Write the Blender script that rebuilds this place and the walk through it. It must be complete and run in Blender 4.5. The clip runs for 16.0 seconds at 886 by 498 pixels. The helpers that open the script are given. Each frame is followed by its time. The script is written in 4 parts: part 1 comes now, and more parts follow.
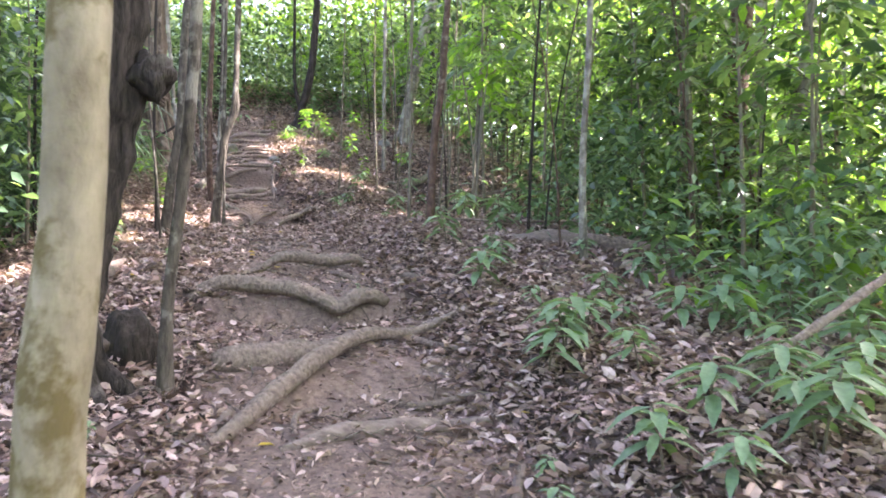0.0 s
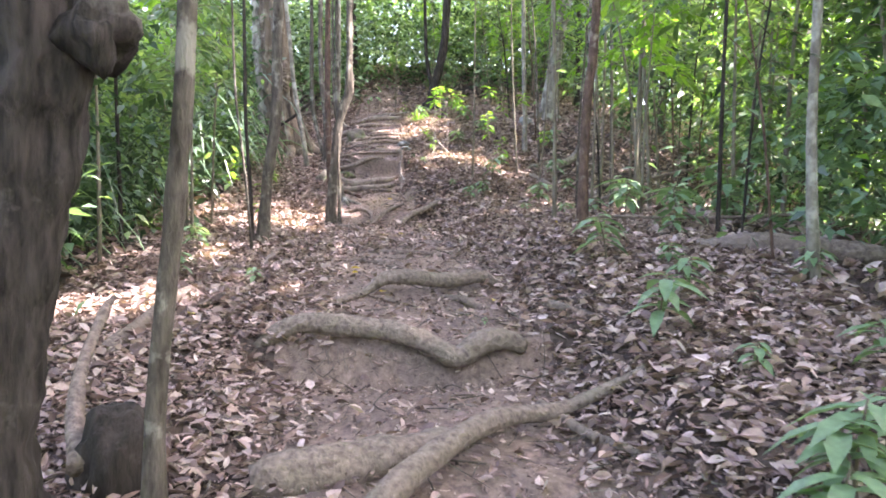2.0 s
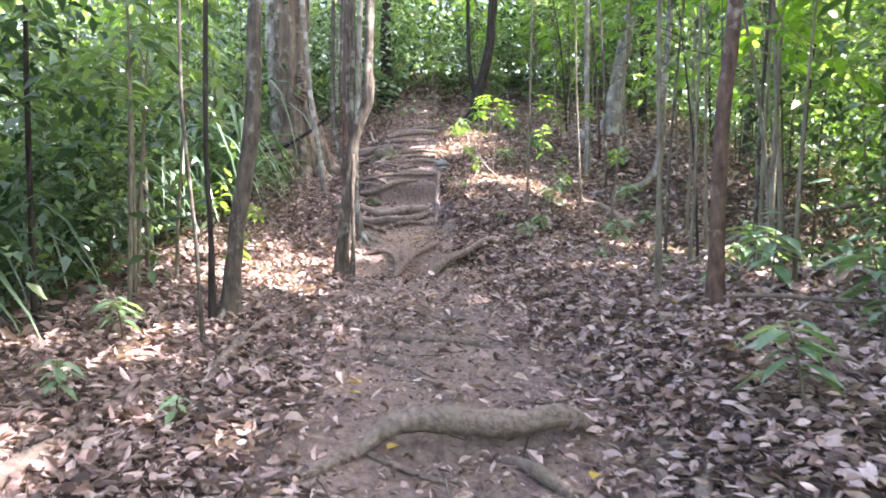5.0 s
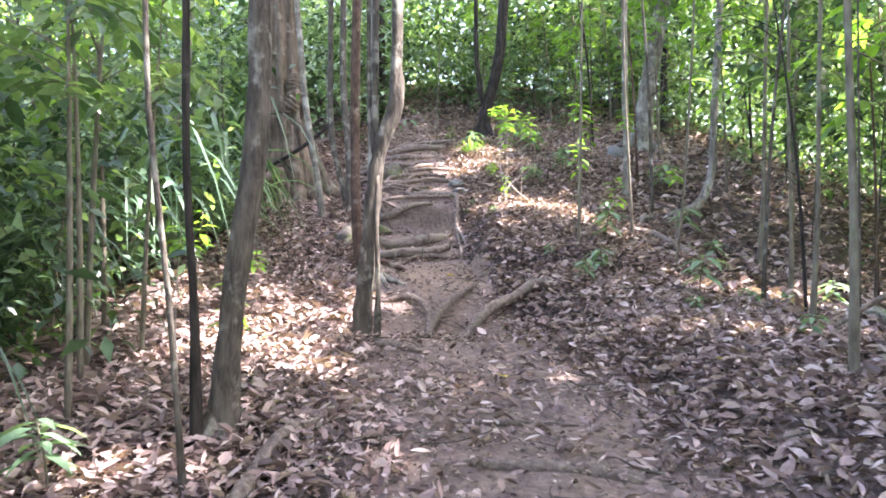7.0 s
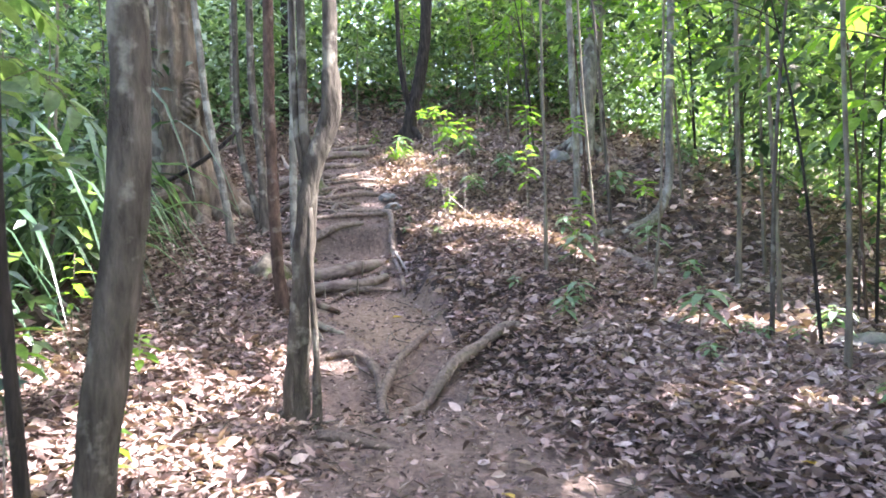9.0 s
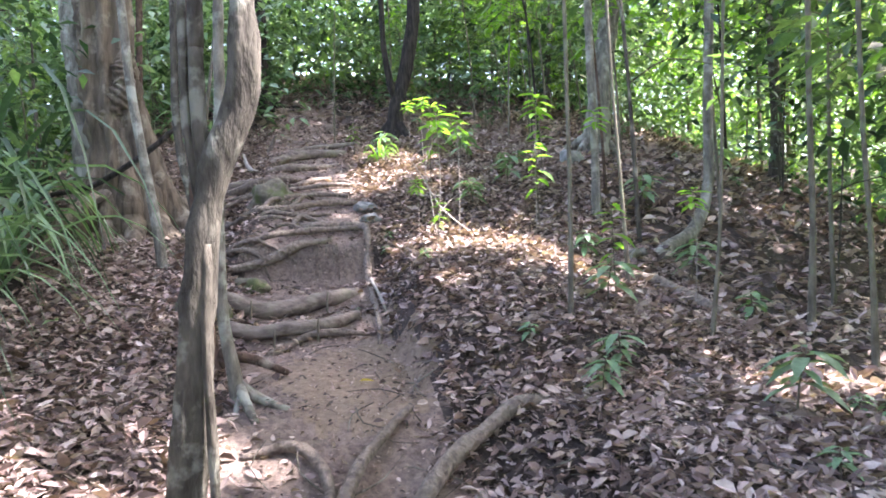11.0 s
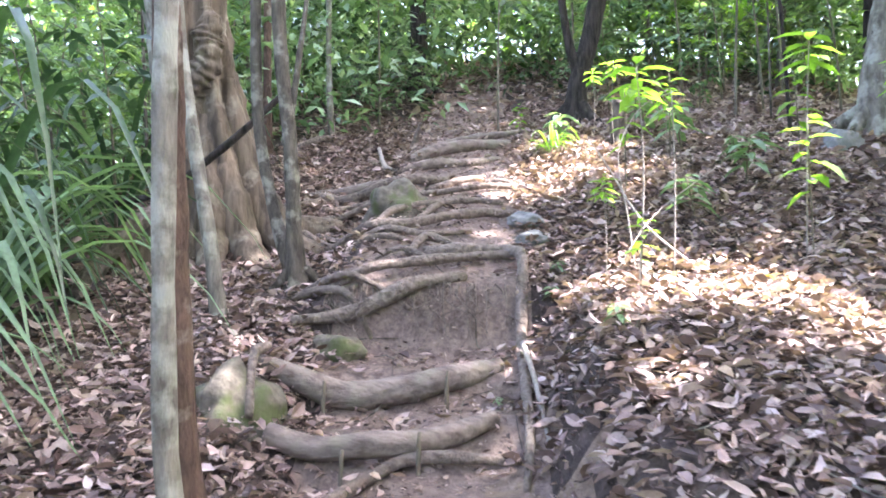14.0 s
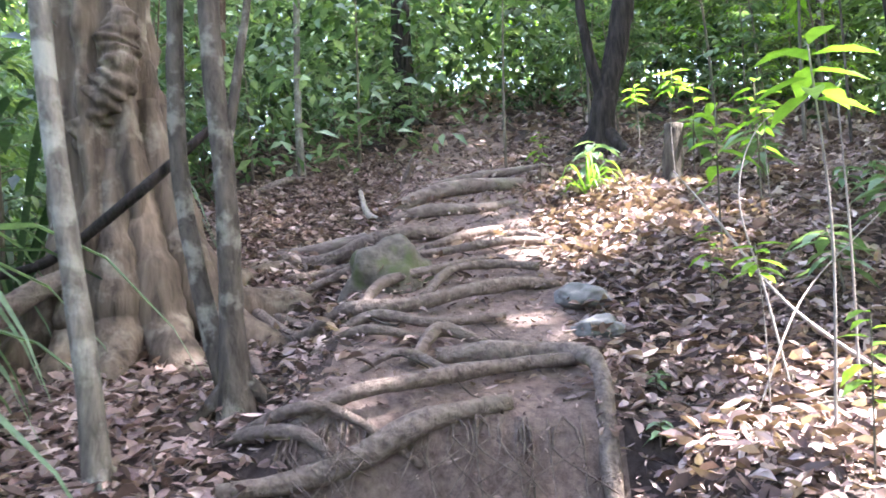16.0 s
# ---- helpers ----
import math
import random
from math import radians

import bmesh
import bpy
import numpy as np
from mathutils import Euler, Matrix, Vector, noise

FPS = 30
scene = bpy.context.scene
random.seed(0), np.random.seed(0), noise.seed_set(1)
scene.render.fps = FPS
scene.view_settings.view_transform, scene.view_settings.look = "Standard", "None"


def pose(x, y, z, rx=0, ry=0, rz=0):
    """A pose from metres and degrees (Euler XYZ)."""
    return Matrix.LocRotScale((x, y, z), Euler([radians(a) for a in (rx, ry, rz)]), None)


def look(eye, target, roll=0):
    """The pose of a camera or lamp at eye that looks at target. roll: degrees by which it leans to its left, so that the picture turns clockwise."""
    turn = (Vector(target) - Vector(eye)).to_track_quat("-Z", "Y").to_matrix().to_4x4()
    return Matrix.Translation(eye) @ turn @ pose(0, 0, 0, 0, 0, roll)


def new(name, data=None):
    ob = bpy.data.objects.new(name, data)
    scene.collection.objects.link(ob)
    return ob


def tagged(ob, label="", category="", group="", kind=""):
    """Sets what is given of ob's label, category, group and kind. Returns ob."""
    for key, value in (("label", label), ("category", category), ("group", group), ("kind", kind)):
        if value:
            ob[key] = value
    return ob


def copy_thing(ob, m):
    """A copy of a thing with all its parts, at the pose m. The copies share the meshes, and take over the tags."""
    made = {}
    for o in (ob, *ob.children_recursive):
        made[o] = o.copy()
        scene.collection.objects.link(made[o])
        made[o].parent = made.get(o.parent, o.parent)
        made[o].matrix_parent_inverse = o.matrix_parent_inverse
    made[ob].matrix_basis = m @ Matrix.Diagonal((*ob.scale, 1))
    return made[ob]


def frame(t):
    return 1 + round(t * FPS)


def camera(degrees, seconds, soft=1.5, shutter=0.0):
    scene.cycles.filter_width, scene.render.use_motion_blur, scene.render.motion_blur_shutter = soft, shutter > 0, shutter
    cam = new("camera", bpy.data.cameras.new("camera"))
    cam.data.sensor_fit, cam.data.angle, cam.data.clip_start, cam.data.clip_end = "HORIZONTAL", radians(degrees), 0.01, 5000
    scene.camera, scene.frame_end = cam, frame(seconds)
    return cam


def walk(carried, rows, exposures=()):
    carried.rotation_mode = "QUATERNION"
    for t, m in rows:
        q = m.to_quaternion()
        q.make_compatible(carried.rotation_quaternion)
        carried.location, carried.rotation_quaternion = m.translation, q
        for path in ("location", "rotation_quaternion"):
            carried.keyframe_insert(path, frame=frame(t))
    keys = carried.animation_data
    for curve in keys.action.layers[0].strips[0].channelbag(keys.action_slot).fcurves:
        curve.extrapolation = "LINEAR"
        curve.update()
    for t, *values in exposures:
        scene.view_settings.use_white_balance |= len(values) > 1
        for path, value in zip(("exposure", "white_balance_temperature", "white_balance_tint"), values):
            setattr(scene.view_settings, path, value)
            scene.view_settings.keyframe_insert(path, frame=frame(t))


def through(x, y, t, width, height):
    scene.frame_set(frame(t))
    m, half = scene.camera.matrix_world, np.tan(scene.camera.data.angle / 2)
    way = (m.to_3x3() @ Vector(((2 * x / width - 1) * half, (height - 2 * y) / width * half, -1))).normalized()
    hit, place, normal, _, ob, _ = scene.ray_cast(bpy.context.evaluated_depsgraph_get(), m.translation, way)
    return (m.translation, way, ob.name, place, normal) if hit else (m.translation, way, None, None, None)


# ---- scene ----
cam = camera(61.4, 16.0, soft=1.75, shutter=0.25)
PATH = [
    (0, (0.445, 0.101, 1.333), (-0.084, 2.849, 1.379), 1.2),
    (0.5, (0.420, 0.591, 1.424), (-0.251, 3.308, 1.476), 0.6),
    (1, (0.270, 0.997, 1.492), (-0.543, 3.675, 1.519), -0.1),
    (1.5, (0.119, 1.421, 1.576), (-0.816, 4.060, 1.550), -0.2),
    (2, (0.014, 1.915, 1.651), (-1.039, 4.509, 1.604), 0.1),
    (2.5, (-0.220, 2.269, 1.684), (-1.326, 4.841, 1.673), -0.3),
    (3, (-0.468, 2.640, 1.831), (-1.581, 5.209, 1.806), -0.6),
    (3.5, (-0.609, 3.028, 1.882), (-1.728, 5.594, 1.793), -0.6),
    (4, (-0.735, 3.388, 1.903), (-1.856, 5.951, 1.810), 0.1),
    (4.5, (-0.853, 3.732, 1.989), (-1.973, 6.299, 1.947), 0.8),
    (5, (-0.970, 4.123, 2.085), (-2.157, 6.658, 2.079), 0.7),
    (5.2, (-1.057, 4.232, 2.122), (-2.271, 6.755, 2.141), 0.7),
    (7.5, (-2.493, 5.691, 2.404), (-3.511, 8.298, 2.463), -0.2),
    (8, (-2.689, 5.905, 2.496), (-3.604, 8.551, 2.552), -1.1),
    (10.3, (-3.241, 7.507, 2.818), (-3.968, 10.210, 2.832), -1.6),
    (10.5, (-3.289, 7.668, 2.834), (-4.022, 10.370, 2.841), -1.9),
    (11, (-3.395, 8.105, 2.912), (-4.151, 10.801, 2.946), -1.6),
    (11.5, (-3.409, 8.452, 2.978), (-4.299, 11.108, 2.992), -1.3),
    (12, (-3.531, 8.855, 3.003), (-4.561, 11.458, 2.986), -1.0),
    (12.5, (-3.657, 9.282, 3.090), (-4.759, 11.857, 3.072), -0.9),
    (13, (-3.710, 9.699, 3.123), (-4.907, 12.230, 3.105), -0.7),
    (13.5, (-3.877, 10.062, 3.136), (-5.187, 12.536, 3.121), -0.9),
    (14, (-4.113, 10.417, 3.188), (-5.510, 12.845, 3.223), -0.8),
    (14.5, (-4.395, 10.793, 3.209), (-5.853, 13.181, 3.293), -1.0),
    (15, (-4.708, 11.082, 3.289), (-6.178, 13.460, 3.434), -1.8),
    (15.5, (-4.928, 11.378, 3.436), (-6.317, 13.800, 3.636), -2.5),
    (16, (-5.057, 11.742, 3.454), (-6.381, 14.202, 3.630), -2.1),
]
EXPOSURES = ((0, 3.45, 6900, 26), (1.5, 3.65, 6950, 26), (3.5, 3.6, 6900, 26), (7.5, 3.55, 6600, 25), (11, 3.35, 6450, 21), (13, 3.75, 6450, 22), (14, 3.9, 6450, 22), (15, 3.9, 6400, 23), (16, 3.6, 6400, 23))
walk(cam, [(t, look(eye, target, roll)) for t, eye, target, roll in PATH], EXPOSURES)

# world, sun, exposure
SUN_UP, SUN_TURN = 62.0, -70.0
world = bpy.data.worlds.new("sky")
world.use_nodes = True
scene.world = world
sky = world.node_tree.nodes.new("ShaderNodeTexSky")
sky.sky_type, sky.sun_disc = "NISHITA", False
sky.air_density, sky.dust_density, sky.ozone_density = 1.0, 4.0, 0.6
sky.sun_elevation, sky.sun_rotation = radians(SUN_UP), radians(-SUN_TURN)
world.node_tree.nodes["Background"].inputs[1].default_value = 0.15
world.node_tree.links.new(sky.outputs[0], world.node_tree.nodes["Background"].inputs[0])
sun = new("sun", bpy.data.lights.new("sun", "SUN"))
sun.data.energy, sun.data.angle, sun.data.color = 5.0, radians(0.5), (1.0, 0.985, 0.96)
# direction towards the sun
TO_SUN = Vector((math.sin(radians(-SUN_TURN)) * math.cos(radians(SUN_UP)), math.cos(radians(-SUN_TURN)) * math.cos(radians(SUN_UP)), math.sin(radians(SUN_UP))))
sun.matrix_world = look(TO_SUN * 60, (0, 0, 0))


# materials


def node_mat(name, rough=0.9):
    m = bpy.data.materials.new(name)
    m.use_nodes = True
    t = m.node_tree
    b = t.nodes["Principled BSDF"]
    b.inputs["Roughness"].default_value = rough
    b.inputs["Specular IOR Level"].default_value = 0.25
    return m, t, b


def noise_fac(t, scale, detail=6.0, stretch=(1, 1, 1), rough=0.6):
    co = t.nodes.new("ShaderNodeTexCoord")
    mp = t.nodes.new("ShaderNodeMapping")
    mp.inputs["Scale"].default_value = stretch
    n = t.nodes.new("ShaderNodeTexNoise")
    n.inputs["Scale"].default_value, n.inputs["Detail"].default_value, n.inputs["Roughness"].default_value = scale, detail, rough
    t.links.new(co.outputs["Object"], mp.inputs[0])
    t.links.new(mp.outputs[0], n.inputs["Vector"])
    return n.outputs["Fac"]


def ramp(t, fac, *stops):
    r = t.nodes.new("ShaderNodeValToRGB")
    e = r.color_ramp.elements
    while len(e) < len(stops):
        e.new(0.5)
    for el, (p, c) in zip(e, stops):
        el.position, el.color = p, (*c, 1)
    t.links.new(fac, r.inputs[0])
    return r.outputs[0]


def mix(t, fac, a, b, mode="MIX"):
    n = t.nodes.new("ShaderNodeMix")
    n.data_type, n.blend_type = "RGBA", mode
    if isinstance(fac, float):
        n.inputs[0].default_value = fac
    else:
        t.links.new(fac, n.inputs[0])
    for sock, v in ((n.inputs[6], a), (n.inputs[7], b)):
        if isinstance(v, tuple):
            sock.default_value = (*v, 1)
        else:
            t.links.new(v, sock)
    return n.outputs[2]


def bump(t, b, fac, strength, dist):
    n = t.nodes.new("ShaderNodeBump")
    n.inputs["Strength"].default_value, n.inputs["Distance"].default_value = strength, dist
    t.links.new(fac, n.inputs["Height"])
    t.links.new(n.outputs[0], b.inputs["Normal"])


def bark(name, dark, light, patch, stretch=(1, 1, 0.15), scale=14.0, patchy=(0.52, 0.68), strength=0.7):
    """Bark with long grain and blotches of lichen."""
    m, t, b = node_mat(name, 0.92)
    grain = noise_fac(t, scale, 7, stretch)
    col = ramp(t, grain, (0.32, dark), (0.68, light))
    blot = ramp(t, noise_fac(t, 5.0, 5), (patchy[0], (0, 0, 0)), (patchy[1], (1, 1, 1)))
    t.links.new(mix(t, blot, col, patch), b.inputs["Base Color"])
    bump(t, b, grain, strength, 0.03)
    return m


def leaf_mat(name, stops, through=0.45, rough=0.45):
    """Thin leaf that lets light through; each leaf has its own shade."""
    m, t, b = node_mat(name, rough)
    b.inputs["Specular IOR Level"].default_value = 0.4
    g = t.nodes.new("ShaderNodeNewGeometry")
    o = t.nodes.new("ShaderNodeObjectInfo")
    add = t.nodes.new("ShaderNodeMath")
    add.operation = "MULTIPLY_ADD"
    add.inputs[1].default_value = 0.7
    t.links.new(g.outputs["Random Per Island"], add.inputs[0])
    half = t.nodes.new("ShaderNodeMath")
    half.operation = "MULTIPLY"
    half.inputs[1].default_value = 0.3
    t.links.new(o.outputs["Random"], half.inputs[0])
    t.links.new(half.outputs[0], add.inputs[2])
    col = ramp(t, add.outputs[0], *stops)
    fine = ramp(t, noise_fac(t, 30.0, 3), (0.3, (0.7, 0.7, 0.7)), (0.7, (1.1, 1.1, 1.1)))
    col = mix(t, 1.0, col, fine, "MULTIPLY")
    t.links.new(col, b.inputs["Base Color"])
    if through:
        tr = t.nodes.new("ShaderNodeBsdfTranslucent")
        lit = mix(t, 1.0, col, (1.6, 1.65, 0.7), "MULTIPLY")
        t.links.new(lit, tr.inputs[0])
        ms = t.nodes.new("ShaderNodeMixShader")
        ms.inputs[0].default_value = through
        t.links.new(b.outputs[0], ms.inputs[1])
        t.links.new(tr.outputs[0], ms.inputs[2])
        t.links.new(ms.outputs[0], t.nodes["Material Output"].inputs[0])
    return m


def dirt(name, a0, a1, b0, b1):
    m, t, b = node_mat(name, 0.95)
    big = noise_fac(t, 1.3, 4)
    fine = noise_fac(t, 22.0, 8, rough=0.7)
    a = ramp(t, fine, (0.3, a0), (0.7, a1))
    c = ramp(t, fine, (0.3, b0), (0.72, b1))
    t.links.new(mix(t, ramp(t, big, (0.4, (0, 0, 0)), (0.62, (1, 1, 1))), a, c), b.inputs["Base Color"])
    bump(t, b, fine, 0.8, 0.03)
    return m


def stone(name, a, c, moss, low):
    m, t, b = node_mat(name, 0.9)
    f = noise_fac(t, 18.0, 8)
    col = ramp(t, f, (0.3, a), (0.7, c))
    t.links.new(mix(t, ramp(t, noise_fac(t, 6.0, 6), (low, (0, 0, 0)), (low + 0.15, (1, 1, 1))), col, moss), b.inputs["Base Color"])
    bump(t, b, f, 0.6, 0.02)
    return m


SOIL = dirt("dry_soil", (0.06, 0.044, 0.038), (0.245, 0.187, 0.16), (0.09, 0.064, 0.053), (0.31, 0.233, 0.192))
# humus, its colour darkened further for the shade in gaps between dead leaves
SHADED_HUMUS = dirt("shaded_humus", (0.016, 0.012, 0.011), (0.08, 0.06, 0.052), (0.03, 0.022, 0.019), (0.13, 0.098, 0.085))
CLAY = dirt("tan_clay", (0.1, 0.072, 0.054), (0.26, 0.195, 0.148), (0.14, 0.102, 0.076), (0.31, 0.235, 0.178))
ROOT = bark("root_bark", (0.08, 0.062, 0.052), (0.23, 0.185, 0.155), (0.15, 0.12, 0.098), (1, 1, 1), 28.0, strength=1.0)
ROOT_GREY = bark("worn_root_bark", (0.095, 0.075, 0.062), (0.25, 0.205, 0.17), (0.17, 0.145, 0.115), (1, 1, 1), 30.0, strength=1.0)
LOG = bark("weathered_log", (0.085, 0.066, 0.056), (0.25, 0.205, 0.175), (0.19, 0.17, 0.13), (0.3, 1, 1), 22.0)
BARK_PALE = bark("pale_mottled_bark", (0.13, 0.11, 0.075), (0.3, 0.265, 0.19), (0.1, 0.08, 0.035), (1, 1, 0.55), 9.0, (0.48, 0.56), 0.5)
BARK_DARK = bark("dark_flaky_bark", (0.006, 0.005, 0.004), (0.05, 0.041, 0.035), (0.1, 0.09, 0.078), (1, 1, 0.16), 26.0, (0.6, 0.72), 1.0)
BARK_BROWN = bark("brown_bark", (0.028, 0.023, 0.018), (0.115, 0.1, 0.08), (0.2, 0.19, 0.155), (1, 1, 0.3), 22.0, (0.54, 0.62), 1.0)
BARK_GREY = bark("grey_bark", (0.07, 0.064, 0.052), (0.22, 0.2, 0.165), (0.28, 0.28, 0.235), (1, 1, 0.35), 20.0, (0.5, 0.6), 0.9)
BARK_RED = bark("reddish_bark", (0.035, 0.022, 0.016), (0.125, 0.08, 0.06), (0.21, 0.18, 0.145), (1, 1, 0.4), 22.0, (0.57, 0.66), 0.9)
BARK_BIG = bark("fluted_bark", (0.04, 0.03, 0.022), (0.175, 0.138, 0.1), (0.24, 0.21, 0.16), (1, 1, 0.1), 12.0, (0.55, 0.7), 0.9)
STEM = bark("thin_stem_bark", (0.07, 0.06, 0.045), (0.2, 0.175, 0.13), (0.17, 0.19, 0.12), (1, 1, 0.3), 20.0)
STEM_DRY = bark("dry_twig_bark", (0.18, 0.155, 0.13), (0.36, 0.32, 0.28), (0.3, 0.27, 0.23), (1, 1, 0.3), 20.0)
ROCK_MOSS = stone("mossy_rock", (0.05, 0.044, 0.036), (0.17, 0.15, 0.12), (0.075, 0.09, 0.038), 0.46)
ROCK_GREY = stone("grey_stone", (0.11, 0.115, 0.11), (0.21, 0.21, 0.2), (0.12, 0.14, 0.11), 0.6)
LITTER = leaf_mat("dead_leaf", ((0.0, (0.025, 0.016, 0.014)), (0.22, (0.1, 0.066, 0.058)), (0.5, (0.28, 0.195, 0.177)), (0.75, (0.47, 0.365, 0.335)), (1.0, (0.66, 0.58, 0.545))), 0.1, 0.55)
LEAF = leaf_mat("forest_leaf", ((0.0, (0.035, 0.075, 0.038)), (0.5, (0.1, 0.175, 0.08)), (1.0, (0.24, 0.33, 0.16))), 0.5, 0.38)
# young leaf, also foliage with sunlight put into its lighter, yellower colour
LEAF_BRIGHT = leaf_mat("young_sunlit_leaf", ((0.0, (0.08, 0.17, 0.028)), (0.6, (0.15, 0.3, 0.05)), (1.0, (0.25, 0.4, 0.09))), 0.55)
# forest leaf with deep shade put into its colour
LEAF_SHADED = leaf_mat("shade_tinted_leaf", ((0.0, (0.018, 0.045, 0.024)), (0.6, (0.04, 0.085, 0.045)), (1.0, (0.09, 0.15, 0.085))), 0.25, 0.35)
LEAF_DULL = leaf_mat("shade_leaf", ((0.0, (0.05, 0.105, 0.065)), (0.6, (0.15, 0.25, 0.15)), (1.0, (0.28, 0.39, 0.26))), 0.35, 0.4)
LEAF_YELLOW = leaf_mat("yellow_leaf", ((0.0, (0.5, 0.34, 0.05)), (1.0, (0.6, 0.45, 0.1))), 0.3)

C, S = math.cos(math.radians(25.9)), math.sin(math.radians(25.9))


def W(s, v, z=0.0):
    """Trail coordinates (metres along, metres to the right) to the world."""
    return Vector((C * v - S * s, S * v + C * s, z))


def SV(x, y):
    return -S * x + C * y, C * x + S * y


TRAIL = ((-400, -14), (-5, -0.6), (0, -0.04), (3, 0.32), (4.35, 0.47), (4.7, 0.64), (5.9, 0.76), (6.1, 0.76), (6.19, 0.99), (7.1, 1.14), (7.35, 1.24),
         (9.5, 1.55), (11.2, 1.76), (11.7, 1.72), (12.0, 1.82), (12.7, 2.11), (13.85, 2.3), (14.15, 2.36), (14.28, 2.46), (14.66, 2.49), (14.78, 2.63),
         (15.14, 2.7), (15.25, 3.03), (15.8, 3.28), (17, 3.65), (18.4, 4.18), (19, 4.36), (20.5, 4.85), (23, 5.9), (26, 7.0), (32, 8.6), (50, 11), (400, 14))
RIGHT = ((-400, -14), (0, 0.1), (4, 0.8), (5.6, 1.08), (7, 1.4), (8.4, 1.68), (9.5, 1.78), (11.5, 1.98), (12.8, 2.24), (13.5, 2.5), (15, 2.97), (16, 3.42),
         (17, 3.85), (17.7, 4.15), (20.5, 5.0), (23, 5.9), (26, 7.0), (32, 8.6), (50, 11), (400, 14))
LEFT = ((-400, -14), (0, 0.05), (4.4, 0.66), (5.6, 0.98), (7.7, 1.31), (9.3, 1.6), (11, 1.8), (12.7, 2.16), (15.4, 2.9), (16.7, 3.3), (18.4, 4.0), (20.5, 4.75),
        (23, 5.8), (26, 6.9), (32, 8.4), (50, 11), (400, 14))


def along(table, s):
    for (a, za), (b, zb) in zip(table, table[1:]):
        if s <= b:
            f = min(max((s - a) / (b - a), 0.0), 1.0)
            return za + (zb - za) * f
    return table[-1][1]


def smooth(a, b, x):
    f = min(max((x - a) / (b - a), 0.0), 1.0)
    return f * f * (3 - 2 * f)


# scoops under the roots and log steps: (along, across, half length, half width, depth)
HOLLOWS = ((6.06, 1.22, 0.1, 0.2, 0.13), (6.1, 0.75, 0.08, 0.3, 0.05), (7.27, 0.98, 0.08, 0.16, 0.12), (7.36, 1.3, 0.07, 0.18, 0.08), (13.98, 0.2, 0.08, 0.25, 0.08),
           (14.5, 0.25, 0.08, 0.3, 0.06), (4.28, 0.85, 0.12, 0.25, 0.07), (12.2, 1.35, 0.18, 0.14, 0.12), (15.0, 0.5, 0.12, 0.3, 0.06))


def ground_sv(s, v):
    shift = 0.10 * (v - 0.9) ** 2 if 5.3 < s < 7.6 else 0.0
    mid = 1.0 - 0.5 * smooth(8, 13.5, s)
    half = 0.75 - 0.2 * smooth(12, 14, s)
    w = 1 - smooth(half - 0.1, half + 0.25 + 0.35 * smooth(14.0, 12.5, s), abs(v - mid))
    trail = along(TRAIL, s - shift) if w > 0 else 0.0
    side = along(RIGHT, s) + (along(LEFT, s) - along(RIGHT, s)) * smooth(2.0, -0.2, v)
    z = trail * w + side * (1 - w)
    z += 0.06 * min(max(v - 2.0, 0), 1.5) * smooth(11, 9, s)
    z -= 0.15 * max(v - 2.2, 0) * smooth(10, 13, s) * smooth(17, 14, s)
    z -= 2.6 * smooth(3.6, 16, v) + 2.4 * smooth(-0.9, -9.0, v)
    z -= 0.17 * math.exp(-((s - 11.95) / 0.27) ** 2 - ((v - 0.84) / 0.17) ** 2)
    z += 0.13 * smooth(1.02, 1.32, v) * smooth(3.2, 2.0, v) * smooth(12.7, 13.2, s) * smooth(15.4, 14.6, s)
    for hs, hv, ds, dv, dz in HOLLOWS:
        if abs(s - hs) < 3 * ds and abs(v - hv) < 3 * dv:
            z -= dz * math.exp(-((s - hs) / ds) ** 2 - ((v - hv) / dv) ** 2)
    near = smooth(22, 16, abs(s - 9)) * smooth(9, 5, abs(v))
    z += near * (0.05 * noise.noise((s * 0.8, v * 0.8, 3.1)) + 0.022 * noise.noise((s * 3.1, v * 3.1, 7.7)) + 0.01 * noise.noise((s * 9, v * 9, 1.7)))
    return z


def ground(x, y):
    return ground_sv(*SV(x, y))


# mesh helpers


def mesh_part(name, verts, faces, mat, parent=None, label="", even=True):
    me = bpy.data.meshes.new(name)
    me.from_pydata([tuple(v) for v in verts], [], faces)
    me.materials.append(mat)
    if even:
        me.polygons.foreach_set("use_smooth", [True] * len(me.polygons))
    ob = new(name, me)
    ob.parent = parent
    if label:
        tagged(ob, label)
    return ob


def thing(name, at, label, category, group=""):
    ob = new(name)
    ob.location = at
    ob.empty_display_size = 0.1
    return tagged(ob, label, category, group)


def spline(points, step):
    """Catmull-Rom through (x, y, z, radius) rows, about step metres apart."""
    p = np.array(points, float)
    p = np.vstack([2 * p[0] - p[1], p, 2 * p[-1] - p[-2]])
    p[0, 3], p[-1, 3] = p[1, 3], p[-2, 3]
    out = []
    for a, b, c, d in zip(p, p[1:], p[2:], p[3:]):
        n = max(2, int(np.linalg.norm(c[:3] - b[:3]) / step))
        for i in range(n):
            f = i / n
            out.append(0.5 * (2 * b + (c - a) * f + (2 * a - 5 * b + 4 * c - d) * f * f + (3 * b - a - 3 * c + d) * f ** 3))
    out.append(p[-2])
    return np.array(out)


